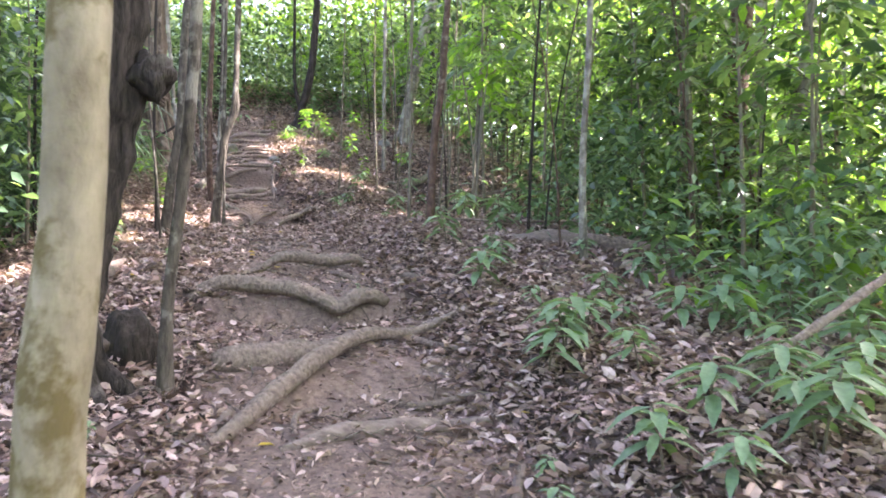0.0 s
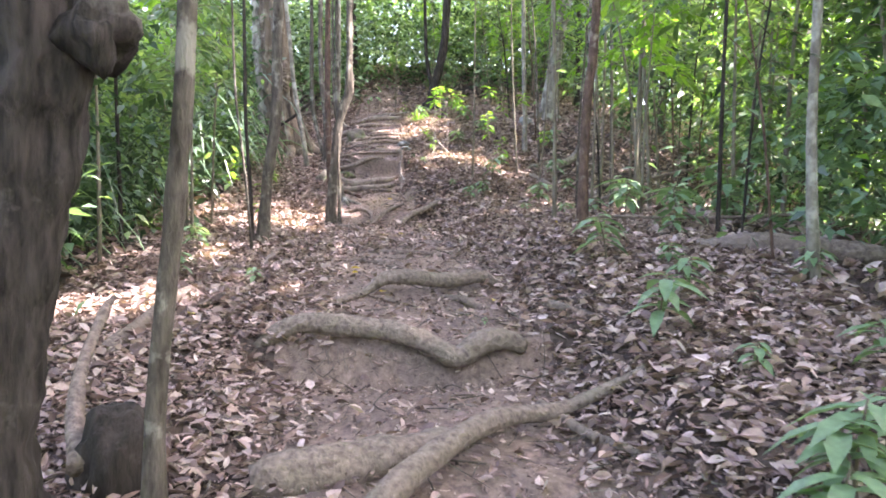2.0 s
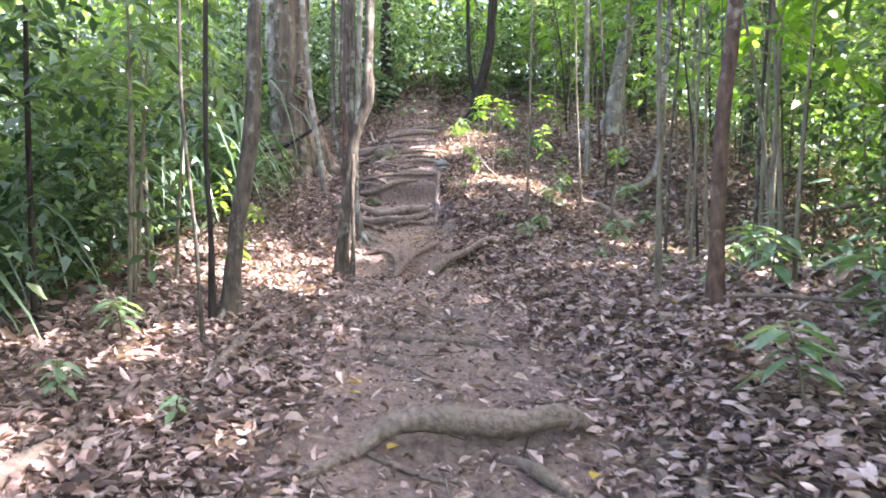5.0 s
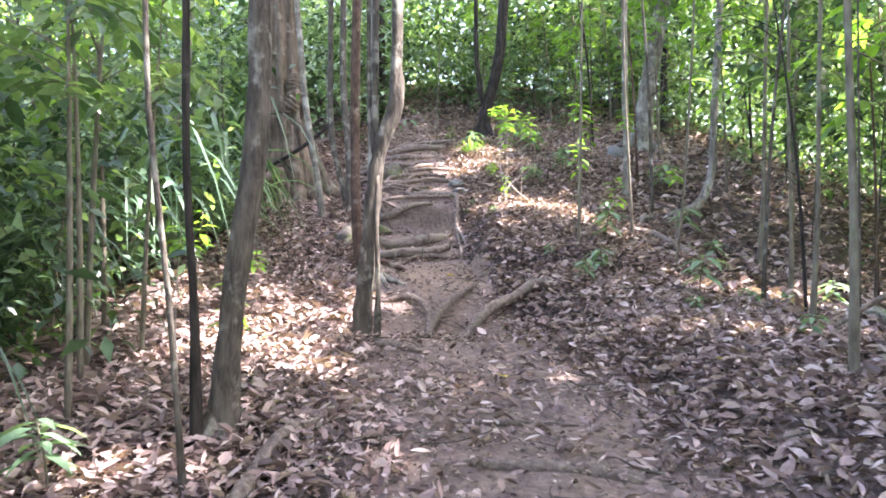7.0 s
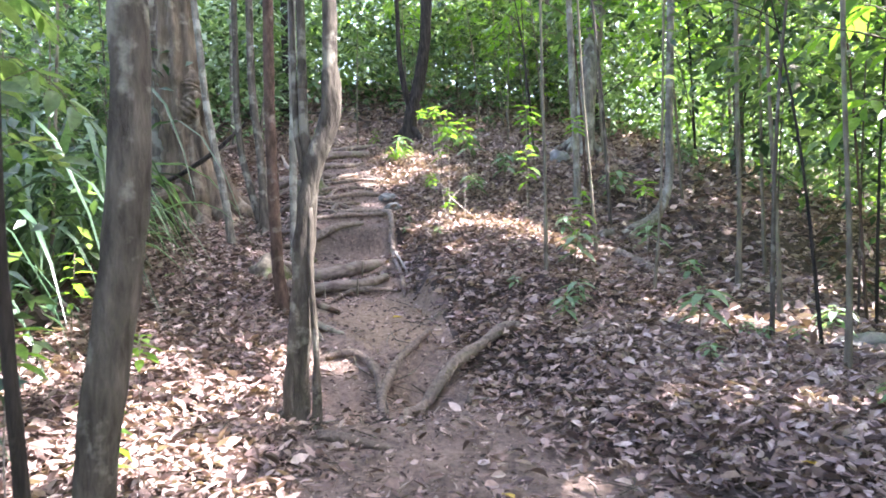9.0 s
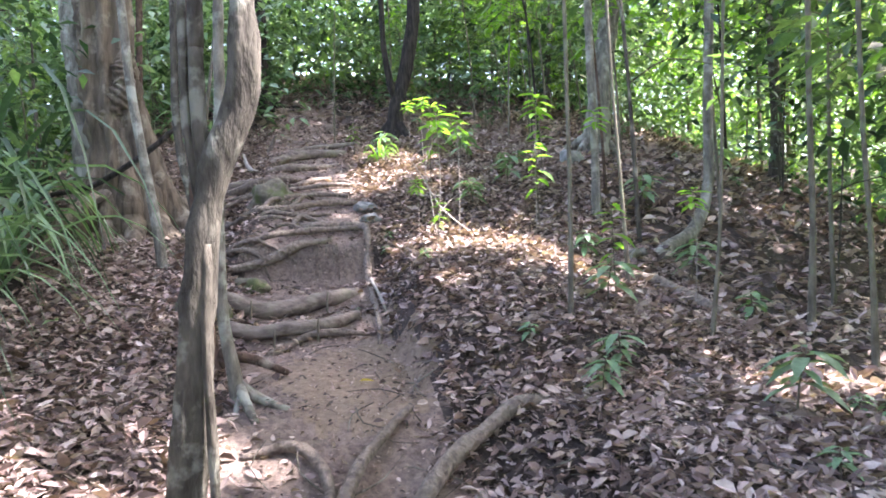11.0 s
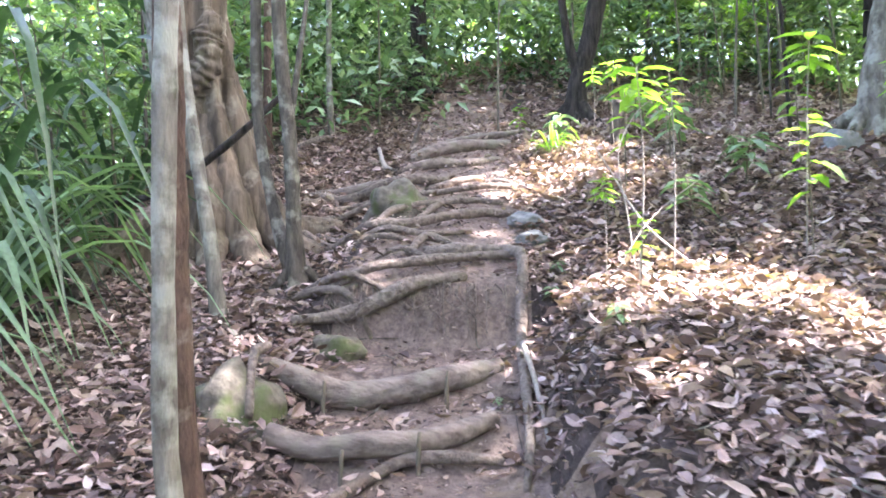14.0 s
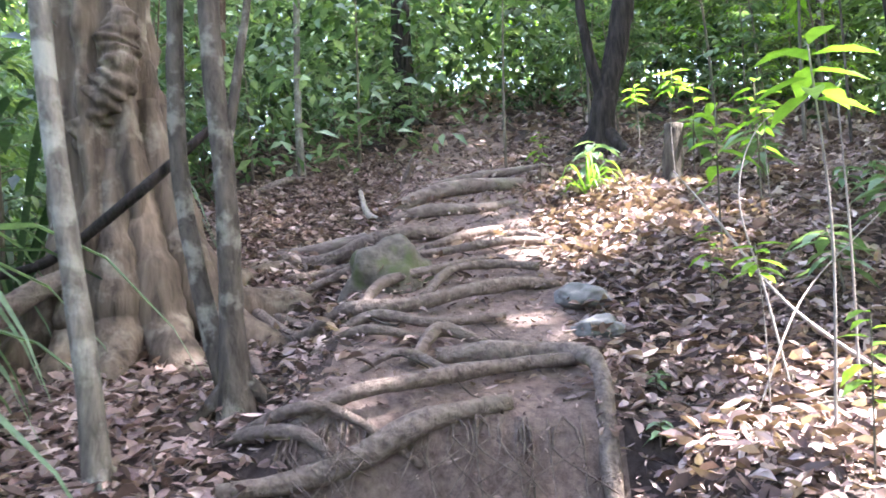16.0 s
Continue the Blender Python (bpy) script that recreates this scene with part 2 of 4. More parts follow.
def tube(points, step=0.06, seg=9, lump=0.12, grain=5.0, flutes=0, depth=0.0, flat=1.0, seed=0):
    """Verts and faces of a lumpy round limb through (x, y, z, radius) rows."""
    q = spline(points, step)
    side = Vector((1, 0.3, 0.1))
    verts, faces = [], []
    for i, (x, y, z, r) in enumerate(q):
        d = Vector(q[min(i + 1, len(q) - 1)][:3] - q[max(i - 1, 0)][:3]).normalized()
        side = (side - d * side.dot(d)).normalized()
        up = d.cross(side)
        for k in range(seg):
            a = 2 * math.pi * k / seg
            n = side * math.cos(a) + up * math.sin(a)
            p = Vector((x, y, z)) + n * max(r, 0.0015)
            rr = max(r, 0.0015) * (1 + lump * noise.noise(p * grain + Vector((seed, 0, 0))) + 0.5 * lump * noise.noise(p * grain * 4 + Vector((0, seed, 0))))
            if flutes:
                rr *= 1 + depth * math.cos(flutes * a + 2 * noise.noise((z * 0.7, seed, 0)))
            o = n * rr
            if flat != 1.0:
                o.z *= flat
            verts.append(Vector((x, y, z)) + o)
        if i:
            b = (i - 1) * seg
            for k in range(seg):
                j = (k + 1) % seg
                faces.append((b + k, b + j, b + seg + j, b + seg + k))
    faces.append(tuple(range(seg))[::-1])
    faces.append(tuple(range(len(verts) - seg, len(verts))))
    return verts, faces


def join(*pieces):
    verts, faces = [], []
    for v, f in pieces:
        n = len(verts)
        verts += list(v)
        faces += [tuple(i + n for i in g) for g in f]
    return verts, faces


def unit(a):
    return a / np.maximum(np.linalg.norm(a, axis=1, keepdims=True), 1e-6)


def leaf_sheet(pos, way, nor, length, width, droop=0.15, curl=0.12, full=True):
    """Verts and faces of many leaves: a bent midrib with two raised halves."""
    way = unit(way)
    across = unit(np.cross(way, nor))
    nor = np.cross(across, way)
    L, H = length[:, None], width[:, None] * 0.5

    def at(t, side, lift):
        return pos + way * L * t + across * H * side + nor * (H * lift - L * droop * t * t)
    if full:
        cols = [at(0, 0, 0), at(0.33, 0, 0), at(0.68, 0, 0), at(1, 0, 0), at(0.28, 0.85, curl * 4), at(0.62, 0.9, curl * 4), at(0.28, -0.85, curl * 4), at(0.62, -0.9, curl * 4)]
        fs = ((0, 4, 1), (1, 4, 5, 2), (2, 5, 3), (0, 1, 6), (1, 2, 7, 6), (2, 3, 7))
    else:
        cols = [at(0, 0, 0), at(0.5, 0, 0), at(1, 0, 0), at(0.45, 1, curl * 4), at(0.45, -1, curl * 4)]
        fs = ((0, 3, 1), (1, 3, 2), (0, 1, 4), (1, 2, 4))
    n, k = len(pos), len(cols)
    verts = np.stack(cols, 1).reshape(-1, 3)
    faces = [tuple(i * k + j for j in f) for i in range(n) for f in fs]
    return verts, faces


def gz(s, v, h=0.0):
    return W(s, v, ground_sv(s, v) + h)


def bare_soil(s, v):
    """1 on the trodden trail, 0 under the leaves beside it."""
    mid = 1.0 - 0.5 * smooth(8, 13.5, s)
    e = smooth(10, 13.5, s)
    return 1 - smooth(0.45 - 0.05 * e, 1.0 - 0.4 * e, abs(v - mid))


# ground: one sheet, fine round the trail


def spaced(lo, hi, step, far, grow=1.25):
    a = list(np.arange(lo, hi + step / 2, step))
    d, left, right = step, [lo], [hi]
    while right[-1] < hi + far:
        d *= grow
        right.append(right[-1] + d)
        left.append(left[-1] - d)
    return left[:0:-1] + a + right[1:]


ss, vs = spaced(1.5, 21.0, 0.06, 320), spaced(-1.6, 3.4, 0.06, 320)
gv = [gz(s, v) for s in ss for v in vs]
nv = len(vs)
gf = [(i * nv + j, i * nv + j + 1, (i + 1) * nv + j + 1, (i + 1) * nv + j) for i in range(len(ss) - 1) for j in range(nv - 1)]
sheet = tagged(mesh_part("ground", gv, gf, SOIL), "dry brown soil of a rising forest trail", "ground", kind="structure")
sheet.data.materials.append(SHADED_HUMUS)
sheet.data.materials.append(CLAY)
kinds = []
for i in range(len(ss) - 1):
    for j in range(nv - 1):
        s, v = ss[i], vs[j]
        n = noise.noise((s * 2.3, v * 2.3, 9.0)) * 0.45 + noise.noise((s * 9, v * 9, 4.0)) * 0.3
        n *= 1.0 if 1.5 < s < 21 and -1.6 < v < 3.4 else 0.0
        clay = math.hypot((s - 13.2) / 0.75, (v - 0.75) / 0.5) + n < 0.95
        kinds.append(2 if clay else 1 if bare_soil(s, v) + n < 0.22 else 0)
sheet.data.polygons.foreach_set("material_index", kinds)
# sun patches on the ground; leaves are left out along their beams: (along, across, radius)
GAPS = ((16.95, 1.28, 0.26), (17.35, 1.26, 0.28), (17.8, 1.35, 0.22), (14.95, 1.57, 0.45), (14.6, 1.95, 0.45), (15.1, 2.1, 0.3), (14.1, 2.4, 0.3), (11.85, -0.46, 0.36), (11.3, -0.9, 0.3), (10.3, -0.4, 0.26), (12.3, -2.2, 0.4),
        (12.8, 3.9, 0.35), (13.1, 4.2, 0.3), (9.6, 3.4, 0.25), (6.4, -1.6, 0.28), (7.0, -1.1, 0.16), (8.6, -1.0, 0.25), (12.6, 3.1, 0.2), (10.6, 2.4, 0.2))
BEAMS = [(np.array(gz(s, v)), r) for s, v, r in GAPS]


def lit(p, margin=0.0):
    """True where a point stands in one of the sun beams kept clear of leaves."""
    k = np.array(TO_SUN)
    out = np.zeros(len(p), bool)
    for c, r in BEAMS:
        d = p - c
        off = np.linalg.norm(d - np.outer(d @ k, k), axis=1)
        out |= (off < r + margin) & (p[:, 2] - c[2] > 1.2)
    return out


# trees


def tree(name, rows, mat, label, seg=12, lump=0.1, flutes=0, depth=0.0, extra=(), burl=None, step=0.08, group=""):
    """rows: (along, across, height over the foot's ground, radius)."""
    s0, v0 = rows[0][:2]
    base = gz(s0, v0)
    ob = thing(name, base, label, "tree", group)
    rel = [(*(W(s, v, h) - W(s0, v0, 0)), r) for s, v, h, r in rows]
    rel[0] = (*rel[0][:2], -0.12, rel[0][3])
    seed = s0 * 3 + v0
    trunk = mesh_part("trunk", *tube(rel, step, seg, lump, 6.0, flutes, depth, seed=seed), mat, ob)
    rng = random.Random(int(s0 * 100 + v0 * 10))
    r0 = rows[0][3]
    for k in range(5):
        a = rng.uniform(0, 6.28) + k * 1.25
        L = r0 * rng.uniform(2.2, 4.0)
        pts = [(0.3 * r0 * math.cos(a), 0.3 * r0 * math.sin(a), r0 * 1.2, r0 * 0.45)]
        for f in (0.45, 1.0):
            x, y = math.cos(a + 0.3 * f) * L * f + r0 * math.cos(a) * 0.6, math.sin(a + 0.3 * f) * L * f + r0 * math.sin(a) * 0.6
            pts.append((x, y, ground(base.x + x, base.y + y) - base.z - 0.02 * f, r0 * (0.3 - 0.2 * f)))
        mesh_part("root_flare", *tube(pts, 0.04, 7, 0.2, 8), mat, ob)
    for e in extra:
        mesh_part("limb", *tube([(*(W(s, v, h) - W(s0, v0, 0)), r) for s, v, h, r in e], step, 8, lump, 6, seed=seed + 2), mat, ob)
    if burl:
        s, v, h, r = burl
        mesh_part("burl", *blob(W(s, v, h) - W(s0, v0, 0), (r, r * 0.9, r * 1.05), 0.75, 5.0, seed), mat, ob, "rounded woody burl")
    return ob


def blob(at, size, rough, grain, seed, sub=3):
    bm = bmesh.new()
    bmesh.ops.create_icosphere(bm, subdivisions=sub, radius=1)
    at = Vector(at)
    out = []
    for v in bm.verts:
        n = v.co.normalized()
        k = 1 + rough * noise.noise(n * 1.4 + Vector((seed, 0, 0))) + 0.35 * rough * noise.noise(n * grain + Vector((0, seed, 0)))
        out.append(at + Vector((n.x * size[0], n.y * size[1], n.z * size[2])) * k)
    faces = [tuple(v.index for v in f.verts) for f in bm.faces]
    bm.free()
    return out, faces


tree("tree", [(1.43, 0.1, 0, 0.075), (1.44, 0.1, 0.73, 0.062), (1.44, 0.112, 1.0, 0.062), (1.44, 0.13, 1.22, 0.06), (1.44, 0.133, 1.45, 0.056), (1.44, 0.135, 1.65, 0.058), (1.5, 0.16, 3, 0.055), (1.8, 0.2, 6, 0.045), (1.9, 0.1, 10, 0.03)], BARK_PALE,
     "slim tree with smooth pale mottled olive bark", 20, 0.1)
tree("tree", [(4.1, -0.41, 0, 0.17), (4.1, -0.4, 0.3, 0.14), (4.1, -0.34, 0.77, 0.125), (4.1, -0.28, 1.24, 0.145), (4.1, -0.25, 1.48, 0.155), (4.1, -0.235, 1.82, 0.155), (4.05, -0.22, 2.6, 0.14), (4.0, -0.2, 4.5, 0.11), (4, -0.3, 10, 0.07)], BARK_DARK,
     "dark flaky-barked tree leaning over the trail with a round burl", 30, 0.3, 5, 0.09, burl=(4.04, -0.04, 1.64, 0.115), step=0.05)
tree("tree", [(4.28, 0.05, 0, 0.055), (4.28, 0.05, 0.5, 0.035), (4.3, 0.11, 1.2, 0.035), (4.32, 0.15, 1.9, 0.034), (4.35, 0.2, 4, 0.035), (4.4, 0.3, 9, 0.02)], BARK_BROWN,
     "slim brown sapling trunk beside the trail", 12, 0.12)
tree("tree", [(9.2, -0.44, 0, 0.085), (9.2, -0.42, 0.3, 0.06), (9.2, -0.385, 0.7, 0.055), (9.2, -0.325, 1.1, 0.054), (9.2, -0.295, 1.5, 0.052), (9.2, -0.29, 2.2, 0.05), (9.2, -0.2, 4, 0.05), (9.2, 0, 10, 0.03)], BARK_BROWN,
     "slender dark-barked tree beside the trail", 14, 0.16)
tree("tree", [(9.1, -0.52, 0, 0.032), (9.1, -0.54, 0.56, 0.02), (9.1, -0.57, 1.0, 0.018), (9.1, -0.59, 1.65, 0.018), (9.1, -0.62, 5, 0.012)], BARK_DARK, "thin dark sapling trunk", 8, 0.12)
tree("sapling", [(8.6, -0.42, 0, 0.018), (8.6, -0.45, 0.25, 0.013), (8.6, -0.49, 0.7, 0.012), (8.6, -0.55, 1.2, 0.012), (8.6, -0.59, 1.75, 0.011), (8.6, -0.65, 4, 0.008)], BARK_BROWN, "thin crooked brown sapling stem", 7, 0.12)
tree("tree", [(11.45, 0.03, 0, 0.085), (11.45, 0.05, 0.35, 0.066), (11.45, 0.08, 0.65, 0.06), (11.45, 0.1, 0.97, 0.057), (11.45, 0.135, 1.3, 0.053), (11.45, 0.175, 1.5, 0.054), (11.45, 0.235, 1.66, 0.058), (11.45, 0.275, 1.79, 0.06), (11.45, 0.28, 2.08, 0.046), (11.45, 0.28, 2.6, 0.045), (11.5, 0.28, 4, 0.045), (11.5, 0.23, 9, 0.03)],
     BARK_BROWN, "crooked grey-brown tree with a kinked double trunk", 18, 0.26, 3, 0.08,
     extra=([(11.36, 0.150, -0.08, 0.035), (11.38, 0.160, 0.4, 0.02), (11.4, 0.140, 0.9, 0.018), (11.42, 0.150, 1.25, 0.02)],
            [(11.45, 0.165, 1.38, 0.032), (11.45, 0.135, 1.58, 0.029), (11.45, 0.120, 1.9, 0.028), (11.45, 0.120, 2.5, 0.026), (11.5, 0.1, 7, 0.014)], [(11.45, 0.145, 1.28, 0.02), (11.46, 0.095, 1.58, 0.017), (11.47, 0.07, 2.3, 0.016), (11.5, 0.030, 7, 0.01)]))
tree("tree", [(13.0, 0.12, 0, 0.06), (13.0, 0.065, 0.19, 0.04), (13.0, 0.015, 0.56, 0.033), (13.0, 0.015, 1.25, 0.031), (13.0, 0.03, 1.9, 0.03), (13.05, 0.03, 4, 0.028), (13.1, 0, 9, 0.02)], BARK_GREY, "slim grey tree with a curved root foot", 14, 0.14,
     extra=([(13.0, 0.08, 0.12, 0.03), (12.95, 0.2, 0.04, 0.03), (12.85, 0.36, -0.02, 0.02)], [(13.0, 0.1, 0.1, 0.03), (12.85, 0.14, 0.04, 0.028), (12.7, 0.2, -0.05, 0.02)]))
tree("tree", [(13.45, -0.08, 0, 0.085), (13.45, -0.12, 0.2, 0.056), (13.45, -0.145, 0.45, 0.05), (13.45, -0.165, 1.15, 0.048), (13.45, -0.175, 1.9, 0.046), (13.4, -0.15, 4, 0.04), (13.4, -0.1, 9, 0.025)], BARK_RED, "slim reddish tree with pale lichen blotches", 14, 0.14,
     extra=([(13.42, -0.05, 0.12, 0.035), (13.38, 0.15, 0.08, 0.03), (13.3, 0.35, 0.0, 0.02)],))
tree("tree", [(15.23, -0.68, 0, 0.05), (15.25, -0.74, 0.4, 0.042), (15.3, -0.88, 1.2, 0.038), (15.35, -0.98, 2, 0.037), (15.4, -1.2, 5, 0.03), (15.4, -1, 9, 0.02)], BARK_GREY, "pale grey leaning sapling trunk", 12, 0.08)
tree("tree", [(15.71, -0.37, 0, 0.1), (15.71, -0.39, 0.25, 0.055), (15.75, -0.42, 0.9, 0.045), (15.8, -0.5, 1.8, 0.045), (15.8, -0.5, 4, 0.04), (15.9, -0.5, 9, 0.03)], BARK_BROWN, "forked grey-brown tree with flared foot", 14, 0.14,
     extra=([(15.73, -0.42, 0.1, 0.05), (15.78, -0.56, 0.6, 0.04), (15.85, -0.66, 1.2, 0.038), (15.9, -0.68, 2.5, 0.035), (15.9, -0.7, 7, 0.025)],
            [(15.75, -0.45, 0.9, 0.03), (15.8, -0.38, 1.4, 0.02), (15.85, -0.3, 2.2, 0.014), (15.9, -0.25, 4, 0.01)]))
tree("tree", [(8.45, 2.58, 0, 0.07), (8.45, 2.58, 0.4, 0.048), (8.5, 2.63, 1.2, 0.044), (8.55, 2.72, 2.0, 0.042), (8.6, 2.85, 5, 0.035), (8.7, 2.9, 9, 0.02)], BARK_RED, "slim reddish-brown tree on the leafy bank", 12, 0.1)
tree("tree", [(6.3, 3.53, 0, 0.045), (6.3, 3.5, 1, 0.034), (6.3, 3.55, 2.5, 0.03), (6.3, 3.6, 7, 0.02)], BARK_GREY, "pale grey sapling on the leafy bank", 10, 0.08)
tree("tree", [(7.75, 6.15, 0, 0.2), (7.75, 6.15, 0.6, 0.15), (7.8, 6.25, 2, 0.14), (7.9, 6.4, 4, 0.13), (8, 6.4, 10, 0.09)], BARK_RED, "thick reddish-brown tree among dense leaves", 14, 0.1)
tree("tree", [(8.6, 7.1, 0, 0.11), (8.6, 7.1, 1, 0.085), (8.6, 7.2, 3, 0.08), (8.6, 7.3, 9, 0.05)], BARK_GREY, "grey tree among dense leaves", 12, 0.08)
tree("tree", [(18.0, 4.2, 0, 0.2), (18.05, 4.35, 1, 0.14), (18.2, 4.75, 3, 0.13), (18.4, 5.3, 5, 0.12), (18.5, 5.6, 10, 0.08)], BARK_GREY, "grey tree leaning on the slope", 14, 0.1)
tree("tree", [(19.4, 1.75, 0, 0.17), (19.4, 1.78, 0.4, 0.11), (19.45, 1.98, 1.2, 0.1), (19.5, 2.1, 2.2, 0.095), (19.6, 2.2, 5, 0.08), (19.6, 2.2, 10, 0.05)], BARK_DARK, "dark-barked forked tree at the top of the slope", 14, 0.12,
     extra=([(19.4, 1.78, 0.5, 0.06), (19.4, 1.65, 1.1, 0.045), (19.4, 1.6, 2, 0.04), (19.4, 1.55, 6, 0.03)],))
tree("tree", [(19.6, -1.75, 0, 0.08), (19.6, -1.75, 0.7, 0.05), (19.6, -1.72, 3, 0.045), (19.6, -1.7, 8, 0.03)], BARK_RED, "slim reddish trunk at the edge of the undergrowth", 10, 0.08)
tree("tree", [(20.3, -1.15, 0, 0.05), (20.3, -1.18, 1, 0.036), (20.3, -1.15, 3, 0.034), (20.3, -1.1, 8, 0.02)], BARK_GREY, "pale thin trunk at the edge of the undergrowth", 10, 0.08)
tree("tree", [(22.6, -0.3, 0, 0.2), (22.6, -0.28, 0.8, 0.14), (22.6, -0.3, 3, 0.12), (22.7, -0.3, 9, 0.08)], BARK_DARK, "dark trunk deep in the undergrowth", 12, 0.1)

# great fluted tree
BIG = (16.78, -1.34)
base = gz(*BIG)
big = thing("great_tree", base, "great old tree with fluted buttressed trunk", "tree")


def from_big(s, v, h, r):
    return (*(W(s, v, 0) - W(*BIG, 0) + Vector((0, 0, h))), r)


mesh_part("trunk", *tube([from_big(16.78, -1.3, -0.5, 0.52), from_big(16.78, -1.3, 0.05, 0.43), from_big(16.78, -1.31, 0.5, 0.34), from_big(16.78, -1.36, 1.0, 0.29), from_big(16.8, -1.45, 1.55, 0.26), from_big(16.8, -1.48, 2.0, 0.25),
                          from_big(16.85, -1.55, 4, 0.24), from_big(16.9, -1.6, 10, 0.18)], 0.05, 96, 0.16, 5, 9, 0.15), BARK_BIG, big)
# buttress roots: way in degrees from across the trail, reach, thickness, height at which each leaves the trunk
for k, (a, reach, r, high) in enumerate(((-100, 0.62, 0.1, 0.7), (-72, 0.66, 0.12, 1.0), (-45, 0.72, 0.12, 1.1), (-15, 0.8, 0.13, 1.3), (15, 0.85, 0.12, 1.2), (50, 0.9, 0.1, 0.9), (-130, 0.7, 0.11, 0.9), (-160, 0.9, 0.12, 0.8), (120, 0.8, 0.1, 0.9), (170, 0.8, 0.1, 0.9))):
    a = radians(a)
    ds, dv = math.sin(a), math.cos(a)
    pts = []
    for d, h, q in ((0.2, high, 0.55), (0.29, high * 0.55, 0.85), (0.4, high * 0.24, 1.1), (0.62 * reach, high * 0.1, 1.1), (reach, 0.0, 0.8), (reach * 1.25, -0.05, 0.45)):
        s, v = BIG[0] + ds * d, BIG[1] + 0.04 - 0.06 * h + dv * d
        drop = smooth(0.3, 0.7, d) * (ground_sv(s, v) - base.z)
        pts.append(from_big(s, v, h + drop, r * q))
    mesh_part("buttress", *tube(pts, 0.045, 12, 0.25, 6, seed=k), BARK_BIG, big)


def wrinkled(rows, seed):
    """A swollen ridge of bark, folded crosswise."""
    verts, faces = tube(rows, 0.009, 26, 0.35, 9.0, seed=seed)
    n = len(verts) // 26
    for i in range(n):
        mid = sum((verts[i * 26 + k] for k in range(26)), Vector()) / 26
        for k in range(26):
            p = verts[i * 26 + k]
            fold = 1 + 0.11 * math.sin(i * 0.85 + 3.5 * noise.noise(p * 7)) + 0.1 * noise.noise(p * 26)
            verts[i * 26 + k] = mid + (p - mid) * fold
    return verts, faces


mesh_part("burl", *wrinkled([from_big(16.62, -1.5, 0.95, 0.05), from_big(16.6, -1.46, 1.06, 0.085), from_big(16.58, -1.39, 1.18, 0.1), from_big(16.57, -1.31, 1.32, 0.115), from_big(16.58, -1.26, 1.42, 0.1), from_big(16.6, -1.28, 1.55, 0.105),
                             from_big(16.62, -1.27, 1.68, 0.085), from_big(16.66, -1.34, 1.85, 0.05)], 3.0), BARK_BIG, big, "wrinkled swollen bark burl")
mesh_part("side_trunk", *tube([from_big(17.0, -1.75, -0.5, 0.2), from_big(17.0, -1.74, 0.5, 0.14), from_big(17.0, -1.78, 1.4, 0.12), from_big(17.0, -1.86, 2.6, 0.12), from_big(17.0, -1.9, 5, 0.11), from_big(17, -1.9, 9, 0.08)], 0.06, 18, 0.15, 5, 4, 0.1), BARK_GREY, big)

# curved pale-footed trees on the far bank
tree("tree", [(14.9, 3.35, 0, 0.09), (15.2, 3.75, 0.12, 0.075), (15.5, 4.2, 0.32, 0.065), (15.65, 4.45, 0.8, 0.055), (15.7, 4.5, 1.6, 0.05), (15.8, 4.7, 5, 0.04), (15.8, 4.7, 9, 0.02)], BARK_GREY, "grey tree with a curved foot lying along the bank", 12, 0.12)
tree("tree", [(15.9, 3.35, 0, 0.06), (15.9, 3.36, 0.6, 0.042), (15.9, 3.33, 2, 0.04), (15.9, 3.3, 7, 0.025)], BARK_GREY, "pale grey trunk on the far bank", 10, 0.08)
for s, v, r, lean in ((13.15, 2.06, 0.014, 0.02), (14.25, 2.95, 0.014, -0.05), (13.35, 3.1, 0.013, 0.1), (13.9, 4.25, 0.025, 0.05), (13.3, 4.3, 0.02, 0.0), (9.3, 2.5, 0.02, 0.0), (11.3, 3.4, 0.018, 0.05), (10.4, 3.9, 0.02, -0.04)):
    tree("sapling", [(s, v, 0, r * 1.5), (s, v + lean, 0.8, r), (s + 0.05, v + lean * 2, 2.2, r * 0.9), (s, v + lean * 3, 5, r * 0.6)], STEM, "thin straight sapling stem on leafy ground", 7, 0.1, group="thin saplings")

# roots across the trail: rows of (along, across, height over the ground, radius)


def root(rows, label, mat=ROOT, name="root", seg=10, lump=0.22, seed=0, step=0.04, flat=1.0):
    at = gz(*rows[0][:2])
    ob = new(name)
    pts = []
    for s, v, h, r in rows:
        r = r * 0.78 if r > 0.03 else r * 0.9
        p = gz(s, v, h - 0.12 * r) - at
        pts.append((p.x, p.y, p.z, r))
    verts, faces = tube(pts, step, seg, lump * 1.15, 5.0, seed=seed + rows[0][0], flat=flat)
    bpy.data.objects.remove(ob)
    ob = mesh_part(name, verts, faces, mat)
    ob.location = at
    return tagged(ob, label, "log" if "log" in name else "root")


